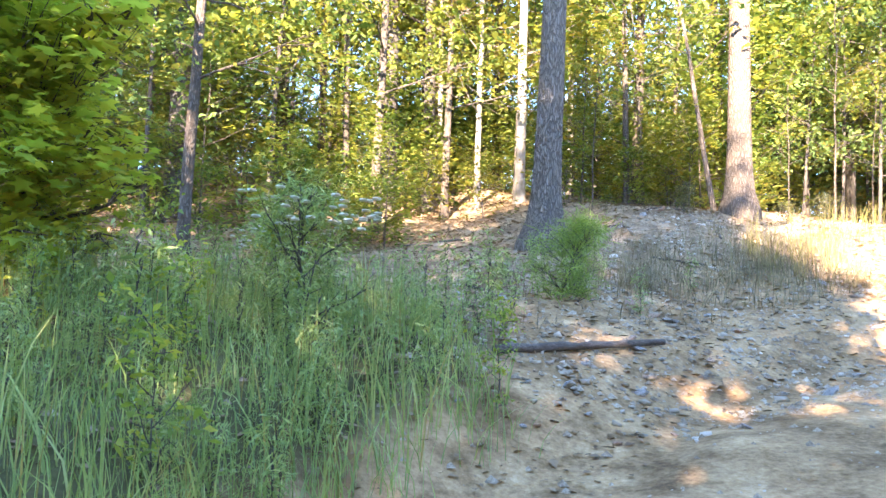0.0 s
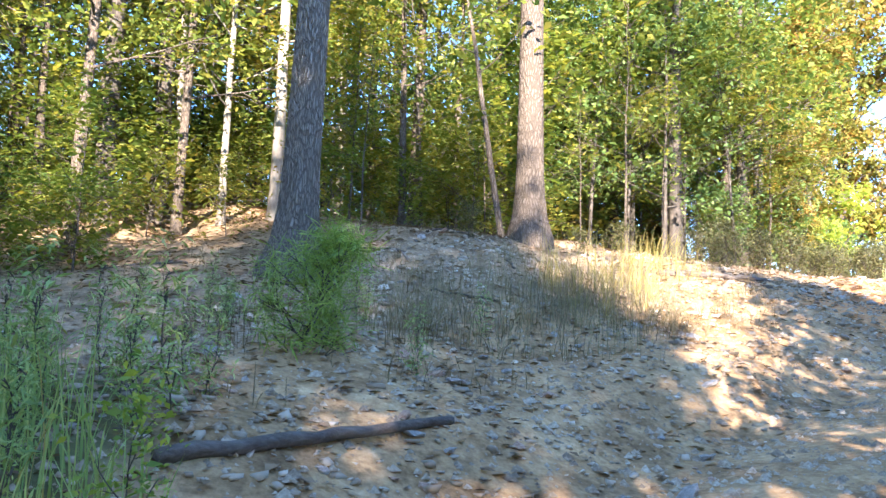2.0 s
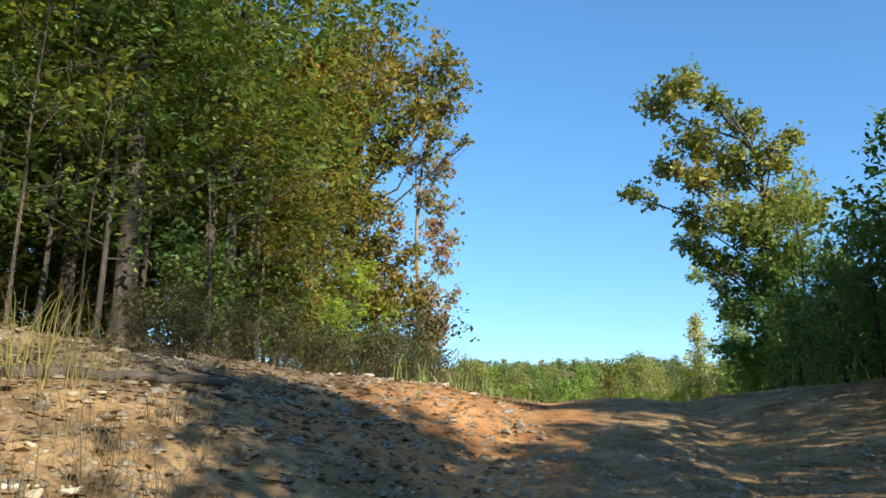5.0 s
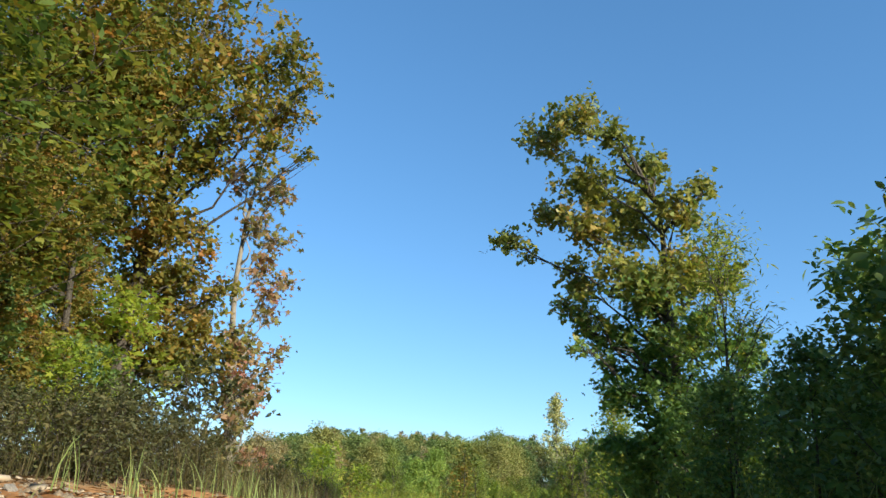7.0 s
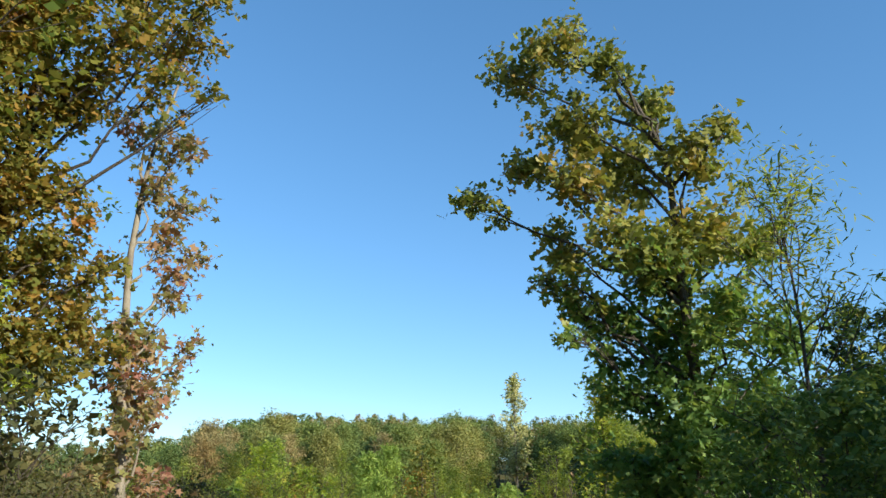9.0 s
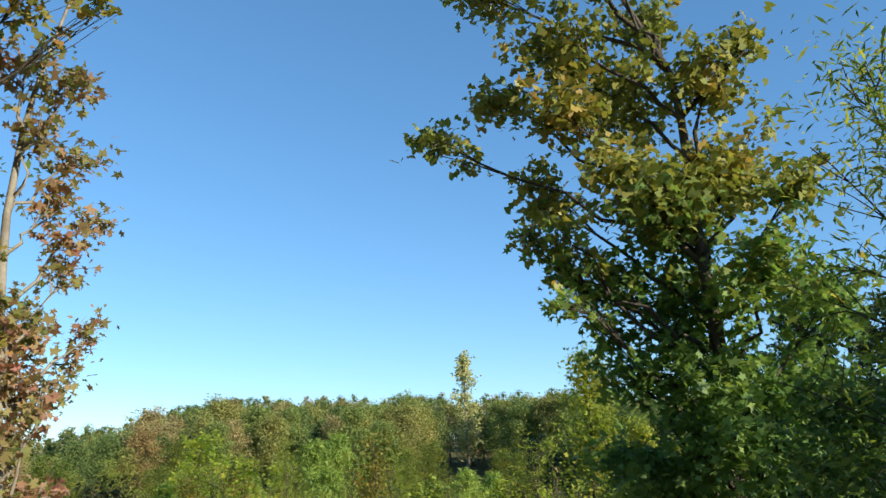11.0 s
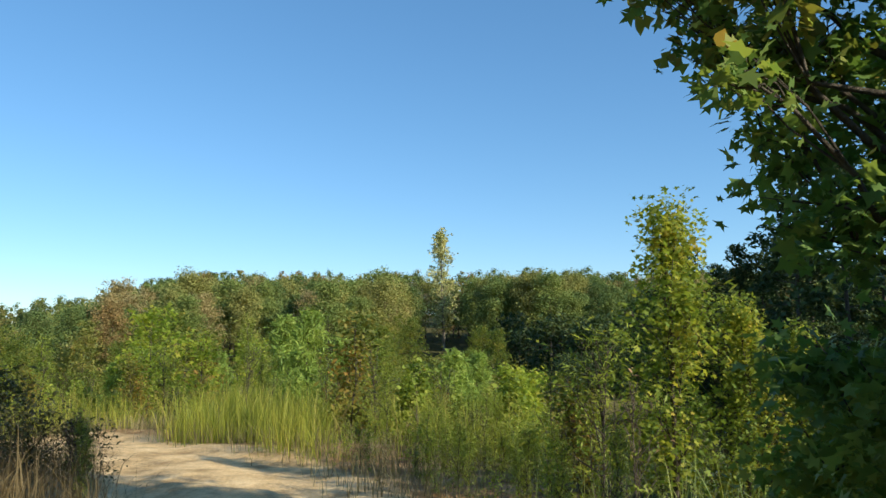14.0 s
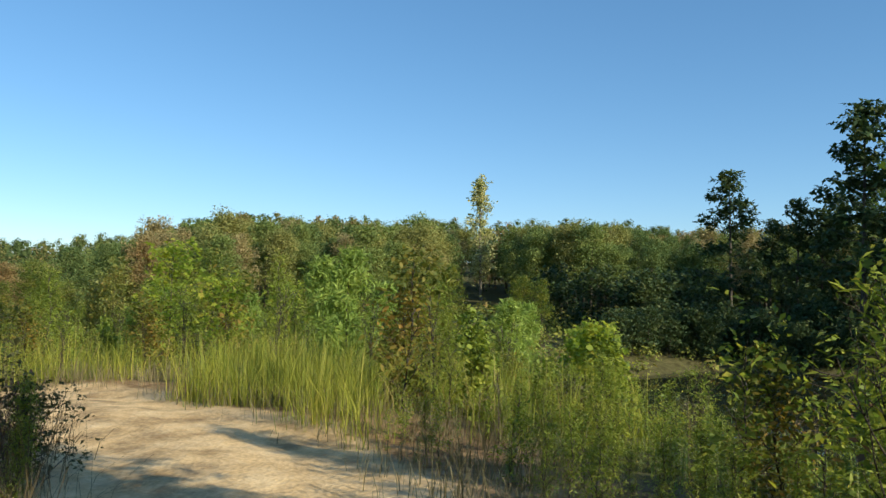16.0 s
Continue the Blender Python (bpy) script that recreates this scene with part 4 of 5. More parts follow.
# (13.0, 5.2) and (15.0, 6.2) stand unseen, enlarged to shade the left bank
for x, y, turn, sc in ((8.8, 3.0, 60, 1.0), (13.0, 5.2, 170, 1.0), (9.9, 4.0, 240, 0.8), (15.0, 7.4, 20, 0.5), (12.2, 4.2, 100, 0.8), (15.4, 8.2, 280, 0.45), (13.4, 6.9, 150, 0.35), (12.4, 5.9, 50, 0.4), (14.4, 6.6, 70, 0.5), (11.3, 5.7, 330, 0.7), (12.4, 6.8, 30, 0.3), (15.0, 6.2, 130, 0.95), (10.0, 5.75, 210, 0.64), (10.8, 6.5, 300, 0.42), (11.8, 7.0, 20, 0.36), (13.0, 7.7, 90, 0.36)):
    again(sumac, x, y, turn, sc)
gum = place(make_tree("sweetgum_bush", 65, 2.4, 0.03, BARK_DARK, LEAF_GUM, 0.05, 34, 0.52, 0.95, 7200, 0.036, "star", (0.09, 0.13), flare=0.2, label="young sweetgum with yellow-green star leaves", category="bush", group="sweetgum bushes"), 19.5, 10.55, 0)
again(gum, 19.66, 10.0, 70, 0.68)
again(gum, 19.75, 9.55, 130, 0.62)

# unseen tall trees added behind the start, across the track, to shade the bank
shade = place(make_tree("unseen_shade_tree", 66, 12.5, 0.14, BARK_DARK, LEAF_FOREST, 0.08, 30, 2.5, 0.3, 7200, 0.22, "plain", (0.5, 0.35), label="unseen tall leafy tree added across the track behind the start for shade", group="roadside trees"), -3.0, -5.4, 0, 0.95)
for x, y, turn, sc in ((-2.0, -7.4, 60, 0.88), (-5.6, -6.4, 60, 0.63), (-7.4, -5.2, 130, 0.66), (-9.6, -6.0, 20, 1.0), (-11.8, -5.0, 10, 0.9), (-4.4, -8.8, 50, 0.85), (-3.4, -10.2, 40, 1.05), (-6.8, -10.6, 150, 0.8),
                       (9.0, -5.2, 200, 0.72), (10.4, -5.8, 250, 0.6)):
    again(shade, x, y, turn, sc)
again(pole_2, 2.0, -7.6, 100, 0.95)
again(shade, 3.9, -1.8, 30, 0.6)
# unseen shrubs added so that their shadows fall on track and bank
again(sumac, 3.0, 0.9, 40, 1.02, label="unseen dark green shrub added beside the start of the track for shade")
again(sumac, 3.6, 0.2, 190, 0.95, label="unseen dark green shrub added beside the start of the track for shade")
again(sumac, 6.7, 2.9, 110, 0.85)
again(sumac, 4.9, 2.2, 150, 1.25)
# never in view: high crowns added to shade the upper wood only
shade_tall = place(make_tree("tall_pine", 67, 17, 0.13, BARK_DARK, LEAF_FOREST, 0.7, 18, 1.7, 0.3, 1200, 0.19, "plain", (0.5, 0.35), label="unseen bare-stemmed tree added across the track behind the start for shade", category="tree", group="roadside trees"), 2.1, -8.0, 0)
again(shade_tall, -10.2, -8.0, 80, 1.0)
# another unseen shrub, added for its shadow
again(sumac, 7.6, 3.3, 280, 0.8)
# more unseen trees, added to block the sun
again(shade, 3.9, -2.9, 80, 0.64)
again(shade, -0.6, -5.2, 200, 0.68)
again(shade, 0.1, -4.4, 120, 0.6)

# ---- past the crest ----
rng = np.random.default_rng(70)
yellow = place(make_tree("yellow_bush", 71, 1.7, 0.014, BARK_DARK, FERNY, 0.05, 18, 0.5, 0.9, 1400, 0.075, "round", (0.12, 0.14), flare=0.1, knot=0.05, label="small bright yellow-green bush in tall grass", category="bush", group="meadow bushes"), 23.6, 13.0, 0, 0.62)
weed = place(make_tree("leafy_weed", 72, 1.4, 0.009, BARK_DARK, LEAF_GUM, 0.1, 10, 0.32, 0.9, 420, 0.055, "plain", (0.09, 0.1), flare=0.0, subs=2, knot=0.04, label="leafy weed with upright stems", category="weed", group="meadow weeds"), 19.15, 11.15, 0, 0.7)
brush = place(make_tree("dead_brush", 73, 1.7, 0.010, DEADWOOD, LITTER, 0.05, 28, 0.6, 1.1, 60, 0.05, flare=0.0, subs=3, label="dry leafless brush among the weeds", category="bush", group="meadow bushes"), 18.6, 10.75, 0, 0.6)
willow_bush = place(make_tree("willow_bush", 70, 1.7, 0.012, BARK_DARK, FERNY, 0.05, 24, 0.7, 1.0, 900, 0.075, "slim", (0.12, 0.14), flare=0.0, knot=0.04, label="bushy willow with reddish stems and yellow-green leaves", category="bush", group="meadow bushes"), 19.9, 10.1, 40)
pine_1 = place(make_tree("young_pine", 74, 3.2, 0.03, BARK_DARK, NEEDLE, 0.06, 24, 0.8, 0.6, 6000, 0.13, "slim", (0.10, 0.1), flare=0.1, up=0.1, knot=0.05, label="young pine with soft green needles", category="pine", group="young pines"), 27.5, 18.5, 0, 0.8)
goldenrod = place(make_tree("goldenrod", 82, 0.8, 0.006, BARK_DARK, GRASS_GREEN, 0.1, 12, 0.16, 1.0, 420, 0.05, "slim", (0.06, 0.08), flare=0.0, subs=2, knot=0.03, label="slender green weed in the roadside grass", category="weed", group="roadside weeds"), -1.6, 4.0, 0)
fennel = place(make_tree("dogfennel", 75, 2.0, 0.010, BARK_DARK, FERNY, 0.2, 22, 0.35, 1.1, 1600, 0.06, "slim", (0.1, 0.12), flare=0.0, knot=0.04, label="feathery yellow-green tall weed", category="weed", group="meadow weeds"), 26.0, 19.0, 0)
russet_bush = place(make_tree("russet_bush", 85, 1.6, 0.014, BARK_DARK, LEAF_RUSSET, 0.06, 22, 0.5, 0.8, 1700, 0.062, "oval", (0.12, 0.14), flare=0.1, knot=0.05, label="small bush with olive and rusty autumn leaves", category="bush", group="meadow bushes"), 22.7, 15.09, 0)
for x, y, sc, kind in ((23.4, 15.0, 0.85, willow_bush), (22.9, 14.6, 0.55, fennel), (24.4, 16.4, 0.75, willow_bush), (26.6, 17.1, 0.8, russet_bush), (29.2, 22.4, 1.6, russet_bush), (28.2, 22.9, 0.9, yellow),
                       (24.6, 13.9, 0.42, fennel), (23.9, 13.5, 0.36, fennel), (24.9, 13.2, 0.4, fennel), (23.2, 13.3, 0.35, fennel), (25.6, 14.4, 0.5, willow_bush), (26.3, 14.9, 0.6, russet_bush),
                       (28.4, 15.6, 1.1, willow_bush), (30.5, 17.2, 1.2, yellow), (26.8, 16.6, 0.9, willow_bush), (31.5, 19.4, 1.4, willow_bush), (25.4, 18.6, 0.9, willow_bush), (24.8, 20.6, 0.8, russet_bush),
                       (38.6, 16.0, 1.3, yellow), (36.6, 14.6, 1.1, yellow), (35.0, 14.4, 1.0, fennel), (33.4, 13.0, 0.9, yellow), (30.8, 12.4, 0.8, fennel), (34.4, 18.8, 1.5, russet_bush),
                       (24.4, 22.8, 0.75, russet_bush), (23.8, 21.4, 0.6, willow_bush), (25.9, 24.2, 1.0, fennel), (22.9, 22.4, 0.6, russet_bush), (26.6, 21.4, 1.0, willow_bush), (27.8, 19.8, 0.9, fennel),
                       (19.33, 11.53, 0.85, weed), (19.5, 11.3, 0.6, russet_bush), (18.56, 10.98, 0.78, willow_bush), (19.95, 9.2, 0.75, russet_bush), (20.2, 9.75, 0.6, russet_bush), (21.0, 10.7, 0.45, yellow), (20.6, 11.5, 0.4, russet_bush), (22.0, 11.9, 0.5, willow_bush), (21.7, 12.7, 0.42, fennel)):
    again(kind, x, y, x * 57 + y * 13, sc)
maple_bush = place(make_tree("maple_bush", 86, 3.3, 0.03, BARK_PALE, LEAF_MAPLE, 0.05, 26, 0.95, 0.8, 4200, 0.10, "star", (0.2, 0.2), flare=0.1, up=0.3, knot=0.08, label="bright yellow-green bush on the slope above the pond", category="bush", group="meadow bushes"), 37.0, 16.1, 0)
again(maple_bush, 25.35, 13.45, 200, 0.42, label="small bright yellow-green bush in the roadside grass")
for x, y, sc in ((27.56, 22.69, 0.85), (29.6, 24.6, 0.8), (26.2, 20.2, 0.5), (33.0, 26.0, 1.0), (39.0, 27.5, 1.1)):
    again(bright, x, y, x * 71, sc, label="young sweetgum with yellow-green leaves in the meadow")
for x, y, sc in ((33.3, 22.5, 1.2), (35.6, 23.2, 0.85), (33.2, 17.2, 0.95), (36, 27, 1.0), (40, 24, 1.2), (38, 32, 1.1), (44, 20, 1.2), (46, 27, 1.2), (30.2, 26.0, 0.7)):
    again(pine_1, x, y, x * 40, sc)
for _ in range(44):
    x, y = rng.uniform(18, 27), rng.uniform(7, 14)
    if along(x, y)[0] < -2.4 and not (x < 20.5 and y > 10.0):
        again((weed, weed, brush, weed)[rng.integers(4)], x, y, rng.uniform(0, 360), rng.uniform(0.3, 0.5))
for _ in range(90):
    x, y = rng.uniform(19.5, 34), rng.uniform(8.5, 17)
    if along(x, y)[0] < -2.4 and y < 11.8 + 0.33 * (x - 14):
        again((weed, low_1, weed, fennel, yellow, brush)[rng.integers(6)], x, y, rng.uniform(0, 360), rng.uniform(0.28, 0.5))
for _ in range(150):
    x, y = rng.uniform(17.8, 22.5), rng.uniform(10.6, 14.6)
    if along(x, y)[0] < -1.25 and math.hypot(x - 15, y - 11.2) < 7.6:
        again((weed, goldenrod, weed, fennel, goldenrod)[rng.integers(5)], x, y, rng.uniform(0, 360), rng.uniform(0.2, 0.4), label="small leafy weed beside the track past the crest")
for x, y, sc in ((22.5, 9.2, 0.9), (24.6, 8.2, 1.0), (21.6, 8.0, 1.0), (26.8, 9.4, 0.9)):
    again(gum, x, y, x * 91, sc * 0.3, label="small young sweetgum among the weeds")
for _ in range(120):
    a, dist = rng.uniform(0.3, 1.0), rng.uniform(17, 42)
    x, y = 15 + dist * math.cos(a), 11.2 + dist * math.sin(a)
    if along(x, y)[0] < -3.0:
        again((fennel, russet_bush, yellow, willow_bush, fennel, willow_bush)[rng.integers(6)], x, y, rng.uniform(0, 360), rng.uniform(0.6, 1.0) * (0.7 + dist / 45))
for _ in range(34):
    x, y = rng.uniform(26, 48), rng.uniform(6, 22)
    if along(x, y)[0] < -3.5 and float(land(x, y)) > POND + 0.1:
        again((low_1, low_1, weed, low_1)[rng.integers(4)], x, y, rng.uniform(0, 360), rng.uniform(0.5, 0.9), label="small bush on the slope above the pond")
mid_tree = place(make_tree("meadow_tree", 76, 5.0, 0.05, BARK_PALE, LEAF_FOREST, 0.12, 18, 1.4, 0.5, 4800, 0.12, "plain", (0.34, 0.26), label="small green tree beyond the meadow", group="meadow trees"), 50, 40, 0)
mid_gold = place(make_tree("meadow_tree", 77, 4.2, 0.05, BARK_PALE, LEAF_OAK, 0.12, 18, 1.3, 0.5, 4400, 0.12, "plain", (0.34, 0.26), label="small olive-brown tree beyond the meadow", group="meadow trees"), 46, 43, 0)
for _ in range(75):
    a, dist = rng.uniform(0.25, 1.2), rng.uniform(38, 85)
    if abs(a - 0.346) < 0.035:
        continue
    x, y = 15 + dist * math.cos(a), 11 + dist * math.sin(a)
    again((mid_tree, mid_gold, mid_tree, mid_tree, mid_tree)[rng.integers(5)], x, y, rng.uniform(0, 360), rng.uniform(0.6, 1.0) * (0.6 + dist / 140))
# far shore growth, its shade painted into the leaves
shore_pine = place(make_tree("tall_pine", 78, 13, 0.16, BARK_DARK, LEAF_SHORE_SHADED, 0.30, 24, 2.0, 0.2, 4200, 0.30, "plain", (0.42, 0.25), label="tall tree beyond the pond, leaves darkened as in shade", group="pond trees"), 80, 13.8, 0)
for x, y, sc in ((82, 9.0, 0.85), (83, 7.2, 0.8), (75, 5.2, 1.3), (74, 2.0, 1.25), (86, 11, 0.75), (79, -1, 1.2), (72, -5, 1.1), (68, -8, 1.15), (88, 3, 1.0), (62, -10, 1.1), (84, 6, 0.9)):
    again(shore_pine, x, y, x * 57 + y * 31, sc)
shore_bush = place(make_tree("shore_thicket", 68, 4.2, 0.06, BARK_DARK, LEAF_SHORE_SHADED, 0.04, 22, 2.0, 0.5, 2600, 0.24, "plain", (0.5, 0.35), label="thicket on the far shore of the pond, leaves darkened as in shade", category="thicket", group="shore thickets"), 73, 20, 0)
for _ in range(46):
    a, dist = rng.uniform(-0.42, 0.28), rng.uniform(57, 72)
    again(shore_bush, 15.6 + dist * math.cos(a), 11 + dist * math.sin(a), rng.uniform(0, 360), rng.uniform(0.7, 1.1))
# small dark thickets added in place of the shaded bank and water
bank_rng = np.random.default_rng(69)
for n in range(34):
    y = 5.5 + 15.0 * (n + bank_rng.uniform(0, 1)) / 34
    x = 68.2 - max(0.0, y - 14.0) * 0.9 + bank_rng.uniform(0, 2.5) + (n % 2) * 3.0
    again(shore_bush, x, y, bank_rng.uniform(0, 360), bank_rng.uniform(0.42, 0.75))
snag = place(make_tree("tall_snag", 79, 19.2, 0.25, BARK_WHITE, SNAG_LEAF, 0.1, 40, 2.7, 0.9, 6000, 0.34, "plain", (0.5, 0.6), (-0.03, 0.025), label="tall leaning tree with pale vine-covered trunk"), 132, 53.2, 0)


def far_woods():
    """The wooded ridge round the low ground: tall ragged crowns on thin trunks, each tree of one tint with its core
    darkened for shade, one mesh.
    """
    rng = np.random.default_rng(90)
    at, size, face, core, stems = [], [], [], [], Wood()
    tone, core_tone = [], []
    bm = bmesh.new()
    bmesh.ops.create_icosphere(bm, subdivisions=1, radius=1.0)
    BALL = np.array([v.co[:] for v in bm.verts])
    faces = np.array([[v.index for v in f.verts] for f in bm.faces])
    bm.free()
    for _ in range(620):
        a, dist = rng.uniform(-0.38, 1.05), 135 + 115 * rng.random()
        x, y = 15 + dist * math.cos(a), 11 + dist * math.sin(a)
        h = rng.uniform(8.0, 13.0)
        r = rng.uniform(1.7, 3.3)
        hue = rng.choice([rng.uniform(-0.05, 0.3), rng.uniform(0.3, 0.55), rng.uniform(0.6, 0.95)], p=[0.5, 0.36, 0.14])
        base = float(land(x, y))
        bare = rng.uniform(0.2, 0.45) * h
        tall = h - bare
        lobes = rng.integers(8, 12)
        for q in range(lobes):
            v = (q + 0.5 + rng.uniform(-0.3, 0.3)) / lobes
            wide = r * math.sin(math.pi * min(0.25 + 0.75 * v, 0.97)) ** 0.8
            az = q * 2.4 + rng.uniform(-0.5, 0.5)
            small = rng.uniform(0.42, 0.72) * (0.45 * r + 0.45 * wide)
            c = np.array([x + 0.62 * wide * math.cos(az), y + 0.62 * wide * math.sin(az), base + bare + tall * v * 0.95])
            # a darker ball in each lobe paints the shade inside the crown
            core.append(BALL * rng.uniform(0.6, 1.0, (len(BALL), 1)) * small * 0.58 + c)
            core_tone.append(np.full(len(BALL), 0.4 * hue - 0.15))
            n = 58
            w = rng.normal(size=(n, 3))
            w /= np.linalg.norm(w, axis=1)[:, None]
            w[:, 2] = np.where(rng.random(n) < 0.6, np.abs(w[:, 2]), w[:, 2])
            at.append(w * (small * rng.uniform(0.5, 1.4, n))[:, None] + c)
            size.append(np.full(n, 0.15 + 0.0009 * dist))
            face.append(0.55 * w)
            tone.append(np.full(n, hue - 0.12 + rng.uniform(-0.1, 0.1)))
        m = 22
        w = rng.normal(size=(m, 3)) * np.array([0.5 * r, 0.5 * r, 0])
        w[:, 2] = rng.uniform(0.2, bare, m)
        at.append(w + np.array([x, y, base]))
        size.append(np.full(m, 0.3 + 0.0012 * dist))
        face.append(np.stack([w[:, 0], w[:, 1], np.zeros(m)], 1) / r)
        tone.append(np.full(m, hue - 0.1))
        if dist < 170 and rng.random() < 0.75:
            stems.tube(np.array([(x, y, base - 0.3), (x + rng.normal(0, 0.2), y, base + h * 0.4), (x + rng.normal(0, 0.35), y, base + h * 0.8)]), [0.15, 0.12, 0.04], 4)
    at, size = np.concatenate(at), np.concatenate(size)
    me = leaf_mesh("far_woods", at, size, rng, FAR_LEAF, "broad", 0.1, face=np.concatenate(face))
    me.attributes.new("tone", "FLOAT", "POINT").data.foreach_set("value", np.repeat(np.concatenate(tone), 4).astype(np.float32))
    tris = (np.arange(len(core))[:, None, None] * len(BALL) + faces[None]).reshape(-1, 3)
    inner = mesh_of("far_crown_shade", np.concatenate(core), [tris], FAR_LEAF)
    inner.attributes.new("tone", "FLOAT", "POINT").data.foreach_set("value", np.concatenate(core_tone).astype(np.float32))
    tagged(new("far_crown_shade", inner), "dark balls standing in for the shade inside the distant crowns", "woods", kind="stuff")
    tagged(new("far_woods", me), "distant wooded ridge in green and autumn brown", "woods", kind="stuff")
    tagged(new("far_trunk_rows", stems.mesh("far_trunk_rows", BARK_PALE)), "pale trunks of the distant wood", "woods", kind="stuff")


far_woods()


def ridge_trees():
    """The front of the distant wood: whole trees, green, olive, tan and russet."""
    rng = np.random.default_rng(92)
    tints = {
        "dark green": [(0.0, (0.077, 0.126, 0.048)), (0.5, (0.140, 0.196, 0.067)), (1.0, (0.224, 0.266, 0.084))],
        "green": [(0.0, (0.112, 0.168, 0.056)), (0.5, (0.203, 0.259, 0.077)), (1.0, (0.322, 0.343, 0.098))],
        "olive": [(0.0, (0.154, 0.182, 0.063)), (0.5, (0.280, 0.287, 0.091)), (1.0, (0.420, 0.378, 0.119))],
        "tan": [(0.0, (0.196, 0.182, 0.091)), (0.5, (0.350, 0.294, 0.140)), (1.0, (0.490, 0.392, 0.196))],
        "russet": [(0.0, (0.16, 0.15, 0.065)), (0.5, (0.28, 0.21, 0.09)), (1.0, (0.40, 0.26, 0.115))],
    }
    kinds = []
    for i, (tint, stops) in enumerate(tints.items()):
        leaf = foliage("ridge_leaf", stops, 0.25, 0.7, 0.1, 0.35, 0.5)
        kinds.append(make_tree("ridge_tree", 120 + i, 11, 0.15, BARK_PALE, leaf, 0.30 + 0.04 * (i % 3), 30, 2.9, 0.55, 8200, 0.185, "broad", (0.55, 0.36), top=0.45, up=0.25, subs=3, knot=0.26, sides=5,
                               label="distant woodland tree with " + tint + " foliage", group="ridge trees"))
    odds = [0.27, 0.33, 0.24, 0.12, 0.04]
    used = set()
    taken = []
    for _ in range(6000):
        a = rng.uniform(-0.36, 1.0)
        near = 100 if a < 0.42 else 64
        dist = near + (150 - near) * rng.random() ** 1.2
        x, y = 15 + dist * math.cos(a), 11 + dist * math.sin(a)
        if dist < 140 and abs(a - 0.346) < 0.04 or any((x - p) ** 2 + (y - q) ** 2 < 7.0 for p, q in taken):
            continue
        taken.append((x, y))
        k = int(rng.choice(5, p=odds))
        size = rng.uniform(0.68, 1.02) * (0.72 if dist < 85 else 0.9 if dist < 100 else 1.0) * (1 - 0.25 * float(ramp(np.array(a), 0.7, 0.9)))
        (again if k in used else place)(kinds[k], x, y, rng.uniform(0, 360), size)
        used.add(k)
        if len(taken) >= 400:
            break


ridge_trees()


def far_brush():
    """Rank growth over the low ground between meadow and woods."""
    rng = np.random.default_rng(91)
    n = 3400
    a, dist = rng.uniform(-0.35, 1.1, n), 15 + 77 * rng.random(n) ** 1.3
    x, y = 15 + dist * np.cos(a), 11 + dist * np.sin(a)
    z = land(x, y)
    k = (z > POND + 0.05) & (along(x, y)[0] < -3)
    c = np.stack([x, y, z], 1)[k]
    far = dist[k]
    h = rng.uniform(0.4, 1.0, len(c)) * (0.6 + far / 60)
    m = 34
    v = rng.normal(size=(len(c), m, 3))
    v /= np.linalg.norm(v, axis=2)[..., None]
    v[..., 2] = np.abs(v[..., 2])
    p = c[:, None] + v * rng.uniform(0.5, 1.0, (len(c), m, 1)) * np.stack([h * 0.7, h * 0.7, h], 1)[:, None]
    me = leaf_mesh("far_brush", p.reshape(-1, 3), np.repeat(0.04 + 0.0035 * far, m), rng, FAR_BRUSH, "plain", 0.2, face=v.reshape(-1, 3))
    tagged(new("far_brush", me), "rank yellow-green growth over the low ground", "brush", kind="stuff")


far_brush()


# ---- grass and weeds ----
def verge_ok(lo, hi):
    return lambda x, y: (along(x, y)[0] > lo) & (along(x, y)[0] < hi)


rng = np.random.default_rng(100)


def left_start(x, y):
    return (along(x, y)[0] > 1.5) & (x < 0.75 - 0.3 * (y - 3.2)) & (y < 6.0)


blades("tall_grass", tufts(rng, 1500, (-7, 0.9, 2.2, 6.6), 9, 0.09, left_start), 0.36, 0.007, rng, GRASS_GREEN, 0.45, "tall green roadside grass", "grass", 0.4)
blades("seed_grass", tufts(rng, 150, (-6, 0.9, 2.6, 6.4), 4, 0.10, left_start), 0.55, 0.006, rng, GRASS_GOLD, 0.2, "tall straw-coloured grass stems", "grass", 0.25)
blades("dry_grass", tufts(rng, 520, (-7, 4.2, 6.0, 12.5), 10, 0.09, verge_ok(1.9, 6.5)), 0.2, 0.0035, rng, GRASS_BROWN, 0.7, "sparse dry brown grass on the stony bank", "grass")
blades("bank_weeds", tufts(rng, 170, (1.4, 4.5, 7.4, 9.9), 18, 0.10, verge_ok(1.7, 3.9)), 0.30, 0.0035, rng, GRASS_DULL, 0.6, "dense grey-brown dry grass on the slope of the bank", "grass")
blades("bank_tuft", tufts(rng, 34, (2.6, 6.0, 7.6, 10.2), 34, 0.07, verge_ok(1.6, 3.4)), 0.2, 0.0035, rng, GRASS_BROWN, 0.7, "dry grass tufts on the steep of the bank", "grass")
blades("ledge_grass", tufts(rng, 110, (1.6, 4.6, 7.2, 9.6), 12, 0.10, verge_ok(2.0, 3.6)), 0.2, 0.005, rng, GRASS_BROWN, 0.4, "low brown grass on the ledge of the bank", "grass")
blades("golden_grass", tufts(rng, 30, (4.2, 5.9, 8.9, 10.6), 13, 0.09, verge_ok(2.1, 3.8)), 0.4, 0.0042, rng, GRASS_GOLD, 0.6, "golden tall grass on the edge of the bank", "grass")
